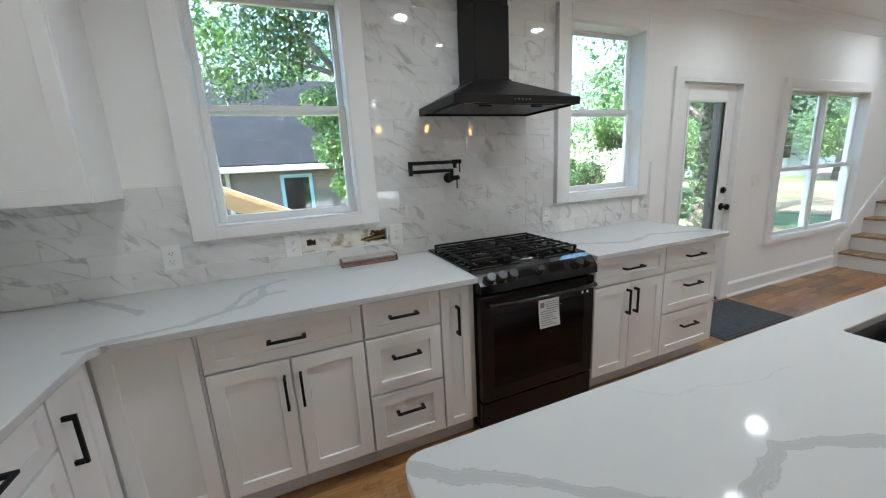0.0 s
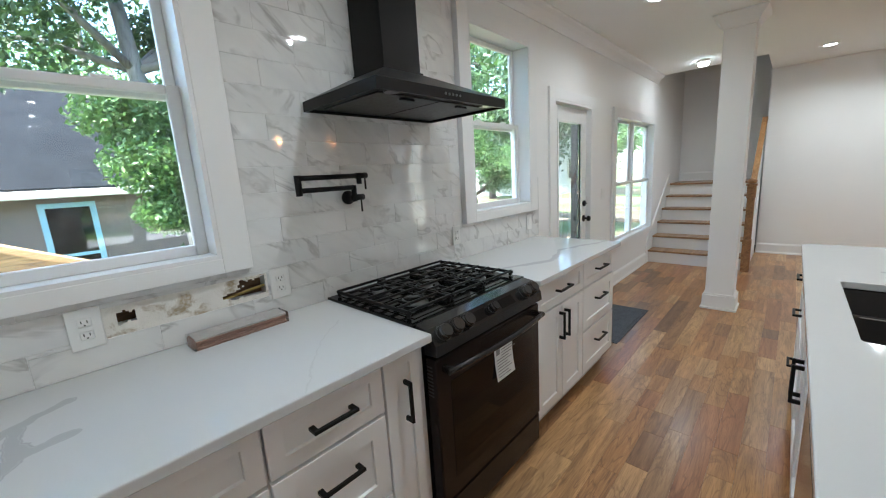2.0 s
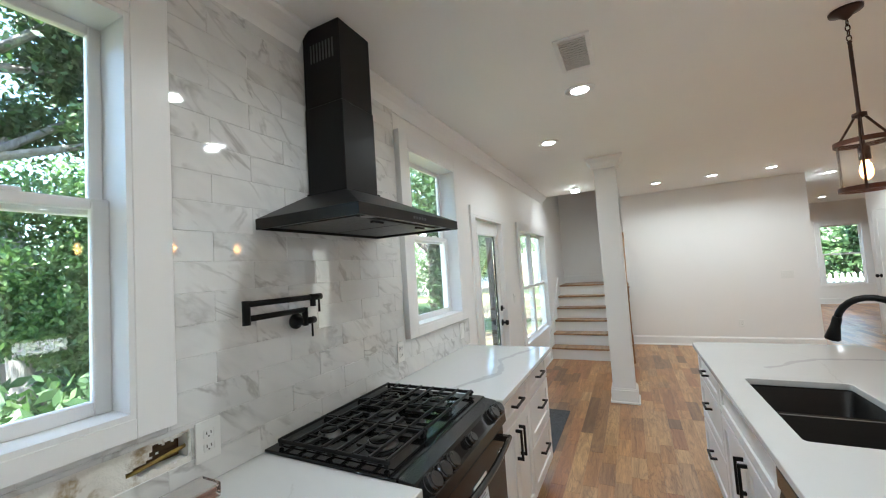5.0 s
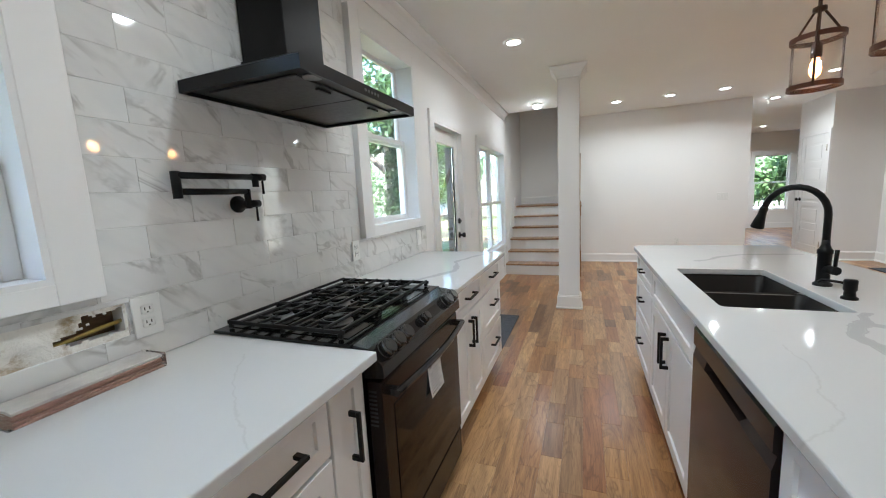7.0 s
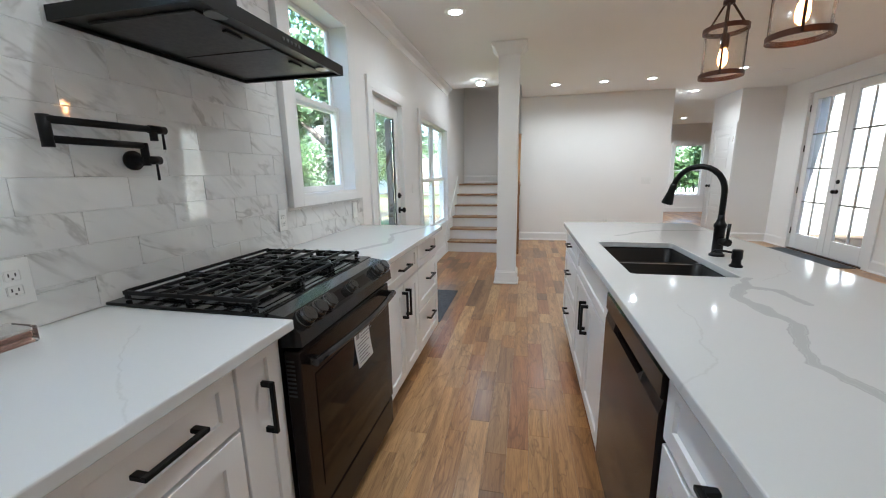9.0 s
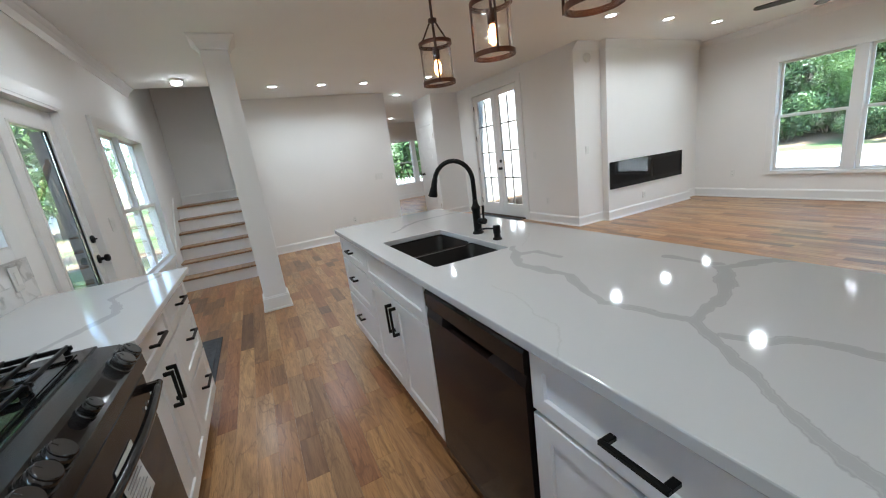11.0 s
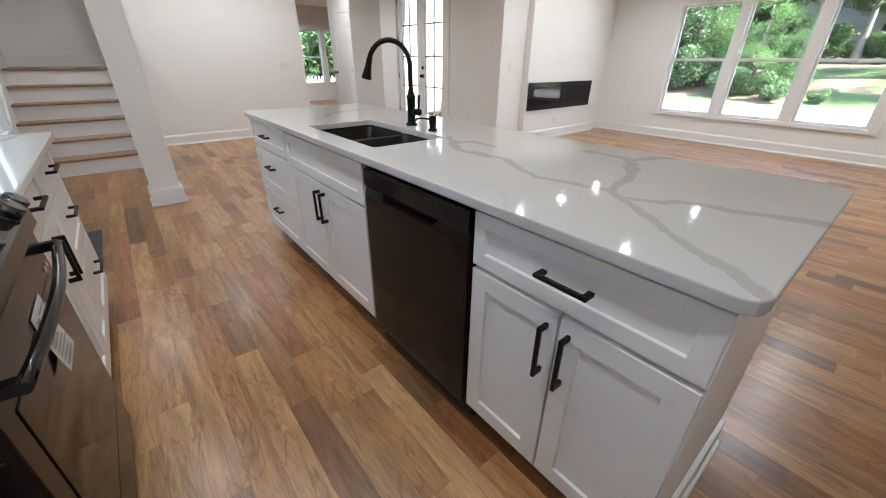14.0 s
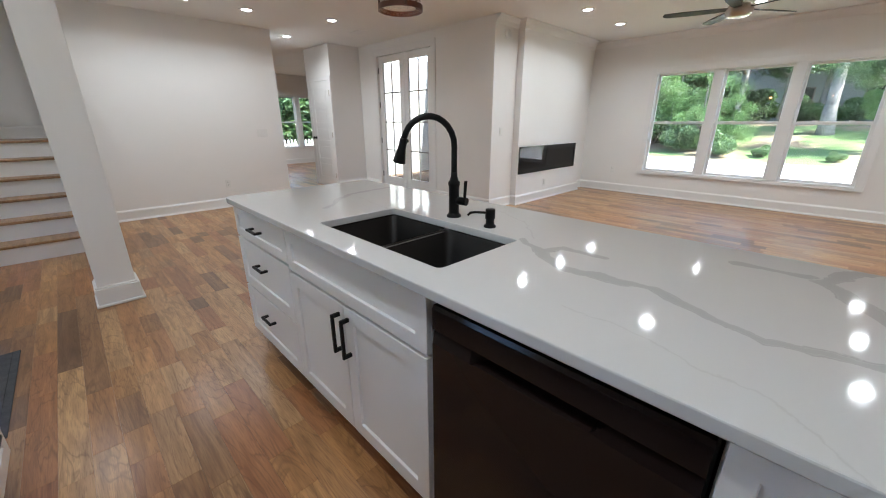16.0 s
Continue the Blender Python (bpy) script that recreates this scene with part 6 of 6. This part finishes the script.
for src, places in ((tc, [(-6.2, 9.0, 40, 1.0), (13.5, 11.5, 200, 1.15), (-6.5, 16.5, 130, 1.2), (7.2, 16, 70, 1.1), (2.0, 19.5, 20, 1.35), (-1.8, 21, 250, 1.4), (22, 16.5, 100, 1.3), (12, 22, 160, 1.3), (17, 27, 10, 1.5), (28, 11, 280, 1.3)]),
                    (tb, [(10.4, -26, 30, 0.9), (12.8, -24.5, 150, 0.85), (15.5, -27, 260, 1.0), (11.2, -31, 80, 1.1), (18, -25, 320, 0.95), (9.0, -36, 110, 1.15), (21, -30, 60, 1.0), (14, -34, 170, 1.3), (18, -36, 95, 1.4), (24, -9, 15, 0.9), (23, 1.0, 210, 0.9), (12.0, -40, 45, 1.3)]),
                    (td, [(-8.5, -33, 120, 0.9), (-4.5, -31, 200, 0.8), (4.4, -36, 40, 0.7), (6.8, -34, 140, 0.75), (-0.5, -38, 260, 0.75), (2.6, -39.5, 90, 0.8), (-14, -27, 60, 1.0), (-5.5, -39, 20, 1.0), (-11, -45, 150, 1.2), (-1, -54, 250, 1.3), (9, -52, 10, 1.3), (13, -46, 80, 1.1), (-18, -40, 300, 1.2), (-7, -56, 33, 1.3), (16, -46, 110, 1.3), (-14, -54, 200, 1.3)]),
                    (tc, [(6.6, -24.3, 90, 0.6), (5.2, -25.0, 10, 0.42), (8.6, -26, 190, 0.7)]),
                    (ta, [(-9, 10, 200, 0.8), (-0.3, -25.0, 150, 0.7)])):
    for x, y, turn, k in places:
        copy_thing(src, gz(x, y, turn) @ Matrix.Scale(k, 4))

bush = thing("bush", gz(6.3, 9.2), "loose green bush with thin stems", "bush", "bushes")
ob = new("foliage", leaf_mesh("foliage", 7000, [(0, 0, 0.5, 0.6), (0.6, 0.2, 0.45, 0.5), (-0.5, 0.1, 0.6, 0.55), (0.1, -0.3, 0.9, 0.4)], 0.045, M["leaf3"], 12))
ob.parent = bush
bm = bmesh.new()
for k in range(7):
    a = k * 0.9
    pipe(bm, [(0.05 * math.cos(a), 0.05 * math.sin(a), -0.1), (0.25 * math.cos(a), 0.25 * math.sin(a), 0.4), (0.5 * math.cos(a), 0.5 * math.sin(a), 0.9)], [0.02, 0.014, 0.006], 5)
part("stems", bm, M["bark"], bush, local=True)
for x, y, turn, k in [(8.4, 7.6, 60, 0.8), (11.5, 8.4, 160, 0.8), (2.55, 6.7, 20, 1.75), (12.5, 14, 190, 1.5), (5.4, -22.8, 100, 1.1), (7.2, -23.4, 200, 1.2), (3.6, -23.0, 300, 0.5), (10.4, -24, 240, 2.0), (8.8, -27.5, 330, 1.6), (-3.4, -23.2, 80, 0.7), (1.0, -22.6, 40, 0.4), (21, -8.5, 10, 1.8), (-4.5, -38, 0, 2.6), (0.6, -37, 20, 1.4), (3.4, -36.5, 120, 1.6), (6.2, -36, 220, 2.0), (8.2, -33, 70, 1.8), (11, -29, 25, 3.0), (14, -29.5, 102, 4), (11, -36, 179, 4), (16, -29, 333, 3.6), (9.3, -25.5, 50, 2.4), (-10, -48, 60, 4.5), (-3, -50, 130, 4.5), (11, -48, 220, 5), (5, -52, 310, 5), (-16, -46, 10, 4.5), (22, -2, 100, 3.4), (21.5, -7.5, 260, 3.2)]:
    copy_thing(bush, gz(x, y, turn) @ Matrix.Scale(k, 4))


def lap_house(x0, x1, y0, y1, zg, eave, ridge, wall_mat, windows, label, face="south"):
    """A house with lap siding, an overhanging gable roof along x, and windows on its near side."""
    hs = thing("house", ((x0 + x1) / 2, (y0 + y1) / 2, zg), label, "house", "neighbouring houses")
    bm = bmesh.new()
    yf = y0 if face == "south" else y1
    sg = -1 if face == "south" else 1
    box(bm, x0, x1, min(y0, y1) + 0.03, max(y0, y1) - 0.03, zg - 0.4, eave)
    z = zg
    while z < eave - 0.05:
        prism(bm, [(yf, z), (yf + sg * 0.022, z), (yf + sg * 0.006, z + 0.17), (yf, z + 0.17)], "x", x0, x1)
        z += 0.17
    part("wall", bm, wall_mat, hs)
    bm = bmesh.new()
    ym = (y0 + y1) / 2
    o = 0.45
    prism(bm, [(y0 - o, eave - 0.05), (ym, ridge), (y1 + o, eave - 0.05), (y1 + o, eave + 0.06), (ym, ridge + 0.12), (y0 - o, eave + 0.06)], "x", x0 - o, x1 + o)
    part("roof", bm, M["shingle"], hs)
    bm = bmesh.new()
    ye = yf + sg * (o + 0.02)
    box(bm, x0 - o, x1 + o, ye - 0.05, ye + 0.05, eave - 0.12, eave + 0.02, 0.01)
    part("gutter", bm, M["white_out"], hs)
    for wx0, wx1, wz0, wz1, tm in windows:
        bm = bmesh.new()
        yy = yf + sg * 0.03
        for a in ((wx0 - 0.09, wx0, wz0 - 0.09, wz1 + 0.09), (wx1, wx1 + 0.09, wz0 - 0.09, wz1 + 0.09), (wx0, wx1, wz1, wz1 + 0.09), (wx0, wx1, wz0 - 0.09, wz0), (wx0, wx1, (wz0 + wz1) / 2 - 0.03, (wz0 + wz1) / 2 + 0.03)):
            box(bm, a[0], a[1], yy - 0.03, yy + 0.03, a[2], a[3])
        wi = part("window", bm, tm, hs)
        bm = bmesh.new()
        box(bm, wx0, wx1, yy - 0.01, yy + 0.005, wz0, wz1)
        part("pane", bm, M["blackglass"], wi)
    return hs


nh = lap_house(-11, 2.6, 11.0, 18.0, -1.2, 1.62, 4.3, M["siding"], [(0.36, 0.96, -0.45, 1.32, M["blue_trim"]), (-4.2, -3.2, -0.2, 1.05, M["blue_trim"])], "grey-brown clapboard house with a dark shingle roof")
bm = bmesh.new()
box(bm, -0.95, -0.85, 10.9, 10.98, -1.2, 1.55, 0.01)
part("downspout", bm, M["white_out"], nh)
lap_house(14, 21, 24, 30, -0.7, 2.3, 4.6, M["siding"], [(15.2, 16, 0.4, 1.7, M["white_out"]), (17.5, 18.3, 0.4, 1.7, M["white_out"])], "distant grey house with a dark roof")
lap_house(24, 36, 13.5, 22, -0.5, 4.6, 7.0, M["white_out"], [(25.0, 25.9, 0.8, 2.2, M["white_out"]), (27.5, 28.4, 0.8, 2.2, M["white_out"])], "large white clapboard house beyond the trees")
lap_house(-2, 10.5, -50, -43, 1.0, 6.2, 8.8, M["far_siding"], [(-0.6, 0.4, 2.0, 3.8, M["siding"]), (3.4, 4.4, 2.0, 3.8, M["siding"]), (7.3, 8.3, 2.0, 3.8, M["siding"])], "pale house among trees across the street", "north")

# new lumber stair rail beside the kitchen window
lr = thing("deck_stair_rail", (-0.4, 4.2, land(-0.4, 4.2)), "new yellow lumber stair rail outside the window", "railing")
bm = bmesh.new()
prism(bm, [(-1.3, 1.86), (0.95, 0.80), (0.95, 0.66), (-1.3, 1.72)], "y", 4.1, 4.14)
part("rail_board", bm, M["lumber"], lr)
bm = bmesh.new()
prism(bm, [(-1.3, 1.90), (0.95, 0.84), (0.95, 0.803), (-1.3, 1.863)], "y", 4.06, 4.2)
part("cap_board", bm, M["lumber"], lr)
for x in (-1.2, 0.85):
    bm = bmesh.new()
    box(bm, x - 0.045, x + 0.045, 4.142, 4.23, -1.0, 1.72 - (x + 1.3) * 0.471, 0.004)
    part("post", bm, M["lumber"], lr)

# picket fence east
fe = thing("picket_fence", (17.2, -4, land(17.2, -4)), "white picket fence in the side garden", "fence")
for z in (-0.2, 0.35):
    bm = bmesh.new()
    box(bm, 17.21, 17.25, -9.0, 1.0, z - 0.04, z + 0.04)
    part("fence_rail", bm, M["white_out"], fe)
for i in range(66):
    y = -8.9 + i * 0.15
    bm = bmesh.new()
    prism(bm, [(y - 0.04, -0.75), (y + 0.04, -0.75), (y + 0.04, 0.52), (y, 0.6), (y - 0.04, 0.52)], "x", 17.185, 17.208)
    part("picket", bm, M["white_out"], fe)

# ---- wall tiles ----
TH, TL = 0.1007, 0.3045


def clear(rects, hole):
    out = []
    hx0, hx1, hz0, hz1 = hole
    for x0, x1, z0, z1 in rects:
        if hx1 <= x0 or hx0 >= x1 or hz1 <= z0 or hz0 >= z1:
            out.append((x0, x1, z0, z1))
            continue
        if hz0 > z0:
            out.append((x0, x1, z0, hz0))
        if hz1 < z1:
            out.append((x0, x1, hz1, z1))
        m0, m1 = max(z0, hz0), min(z1, hz1)
        if hx0 > x0:
            out.append((x0, hx0, m0, m1))
        if hx1 < x1:
            out.append((hx1, x1, m0, m1))
    return out


FIELDS = [(WEST + 0.01, -0.129, 0.915, 1.42), (-0.129, 0.811, 0.915, 1.139), (0.811, 2.112, 0.915, CEIL - 0.005), (2.112, 3.028, 0.915, 1.134), (3.028, 3.1, 0.915, 1.39)]
bm = bmesh.new()
for x0, x1, z0, z1 in FIELDS:
    for a in clear([(x0, x1, z0, z1)], HOLE):
        box(bm, a[0], a[1], NORTH - 0.0079, NORTH - 0.0005, a[2], a[3])
field = solid("tile_backing", bm, M["grout"], "pale grout behind the marble wall tiles", "tile wall", kind="structure")
SHARED = {}
trng = random.Random(21)


def tile_mesh(w, hgt):
    key = (round(w, 3), round(hgt, 3))
    if key not in SHARED:
        bm = bmesh.new()
        g, b = 0.0005, 0.001
        x, z = w / 2 - g, hgt / 2 - g
        a = [bm.verts.new(p) for p in ((-x, 0, -z), (x, 0, -z), (x, 0, z), (-x, 0, z))]
        m1 = [bm.verts.new(p) for p in ((-x, -0.0045, -z), (x, -0.0045, -z), (x, -0.0045, z), (-x, -0.0045, z))]
        f1 = [bm.verts.new(p) for p in ((-x + b, -0.0058, -z + b), (x - b, -0.0058, -z + b), (x - b, -0.0058, z - b), (-x + b, -0.0058, z - b))]
        for p, q in ((a, m1), (m1, f1)):
            for i in range(4):
                bm.faces.new((p[i], p[(i + 1) % 4], q[(i + 1) % 4], q[i]))
        bm.faces.new(f1)
        SHARED[key] = mesh_of("tile", bm, M["tile"])
    return SHARED[key]


row = 0
z = 0.9145
while z < CEIL:
    x = 0.955 - 8 * TL + (TL / 2 if row % 2 == 0 else 0)
    while x < 3.2:
        rects = []
        for fx0, fx1, fz0, fz1 in FIELDS:
            a = (max(x, fx0), min(x + TL, fx1), max(z, fz0), min(z + TH, fz1))
            if a[1] - a[0] > 0.008 and a[3] - a[2] > 0.008:
                rects.append(a)
        merged = []
        for a in rects:
            if merged and abs(merged[-1][1] - a[0]) < 1e-6 and abs(merged[-1][2] - a[2]) < 1e-6 and abs(merged[-1][3] - a[3]) < 1e-6:
                merged[-1] = (merged[-1][0], a[1], a[2], a[3])
            else:
                merged.append(a)
        for a in clear(merged, HOLE):
            if a[1] - a[0] < 0.008 or a[3] - a[2] < 0.008:
                continue
            ob = new("tile", tile_mesh(a[1] - a[0], a[3] - a[2]))
            ob.parent = field
            ob.location = ((a[0] + a[1]) / 2, NORTH - 0.004, (a[2] + a[3]) / 2)
            ob.rotation_euler = (trng.uniform(-0.006, 0.006), 0, trng.uniform(-0.005, 0.005))
        x += TL
    z += TH
    row += 1

# ---- oak floor ----
bm = bmesh.new()
box(bm, WEST - 0.16, 13.56, SOUTH - 0.16, NORTH + 0.16, -0.3, -0.013)
floor = solid("floor", bm, M["subfloor"], "oak plank floor in mixed brown tones", "floor", kind="structure")
PW = 0.102
LENS = [0.22, 0.3, 0.4, 0.5, 0.62, 0.76, 0.95]
prng = random.Random(5)
pm = {}


def plank_verts(w, l):
    g, b, t = 0.0002, 0.0006, 0.012
    x, y = l / 2 - g, w / 2 - g
    return [(-x, -y, -t), (x, -y, -t), (x, y, -t), (-x, y, -t), (-x, -y, -b), (x, -y, -b), (x, y, -b), (-x, y, -b), (-x + b, -y + b, 0), (x - b, -y + b, 0), (x - b, y - b, 0), (-x + b, y - b, 0)]


PF = [(0, 1, 5, 4), (1, 2, 6, 5), (2, 3, 7, 6), (3, 0, 4, 7), (4, 5, 9, 8), (5, 6, 10, 9), (6, 7, 11, 10), (7, 4, 8, 11), (8, 9, 10, 11)]
for l in LENS:
    me = bpy.data.meshes.new("plank")
    me.from_pydata(plank_verts(PW, l), [], PF)
    me.materials.append(M["oak"])
    pm[l] = me
sv, sf = [], []
count = 0
y = SOUTH
while y < NORTH - 0.01:
    w = min(PW, NORTH - y)
    yc = y + w / 2
    x_end = 4.68 if y < -3.1 else (8.05 if y < -2.3 else (13.4 if y < -0.9 else 8.3))
    x = WEST - prng.random() * 0.6
    while x < x_end:
        l = prng.choice(LENS)
        xc = x + l / 2
        near = (-0.3 < xc < 5.4 and 0.9 < yc < 2.1) or (3.4 < xc < 6.6 and -0.6 < yc < 2.6) or (-0.3 < xc < 0.9 and 0.1 < yc < 1)
        if near and w > PW - 1e-6 and count < 300:
            ob = new("plank", pm[l])
            ob.parent = floor
            ob.location = (xc, yc, 0)
            count += 1
        else:
            n0 = len(sv)
            sv += [(a + xc, b + yc, c) for a, b, c in plank_verts(w, l)]
            sf += [tuple(i + n0 for i in q) for q in PF]
        x += l
    y += PW
y = -6.0
while y < SOUTH + 0.01 or y < -3.1:
    x = 9.0
    while x < 13.3:
        l = prng.choice(LENS)
        n0 = len(sv)
        sv += [(a + x + l / 2, b + y + PW / 2, c) for a, b, c in plank_verts(PW, l)]
        sf += [tuple(i + n0 for i in q) for q in PF]
        x += l
    y += PW
y = -3.1
while y < 0.6:
    x = 9.0 if (y < -2.3 or y > -0.9) else 14
    while x < 13.3:
        l = prng.choice(LENS)
        n0 = len(sv)
        sv += [(a + x + l / 2, b + y + PW / 2, c) for a, b, c in plank_verts(PW, l)]
        sf += [tuple(i + n0 for i in q) for q in PF]
        x += l
    y += PW
me = bpy.data.meshes.new("planks")
me.from_pydata(sv, [], sf)
me.materials.append(M["oak"])
rest = tagged(new("planks", me), "oak floor planks further away", kind="stuff")
rest.parent = floor

# ---- garden pavilion ----
gp = thing("garden_pavilion", (6.75, 9.9, land(6.75, 9.9)), "small open garden pavilion with a dark roof", "pavilion")
pz = land(6.75, 9.9)
for x, y in ((6.1, 9.3), (7.4, 9.3), (6.1, 10.6), (7.4, 10.6)):
    bm = bmesh.new()
    box(bm, x - 0.06, x + 0.06, y - 0.06, y + 0.06, pz - 0.1, 1.3, 0.006)
    part("post", bm, M["white_out"], gp)
bm = bmesh.new()
tip = bm.verts.new((6.75, 9.95, 2.0))
eaves = [bm.verts.new(p) for p in ((5.8, 9.0, 1.36), (7.7, 9.0, 1.36), (7.7, 10.9, 1.36), (5.8, 10.9, 1.36))]
lows = [bm.verts.new((v.co.x, v.co.y, 1.28)) for v in eaves]
for k in range(4):
    bm.faces.new((eaves[k], eaves[(k + 1) % 4], tip))
    bm.faces.new((lows[k], lows[(k + 1) % 4], eaves[(k + 1) % 4], eaves[k]))
bm.faces.new(lows)
part("roof", bm, M["shingle"], gp)
bm = bmesh.new()
box(bm, 6.16, 7.34, 9.28, 9.32, 0.12, 0.18, 0.004)
for k in range(9):
    box(bm, 6.24 + k * 0.125, 6.27 + k * 0.125, 9.285, 9.315, pz + 0.12, 0.12)
part("balustrade", bm, M["white_out"], gp)
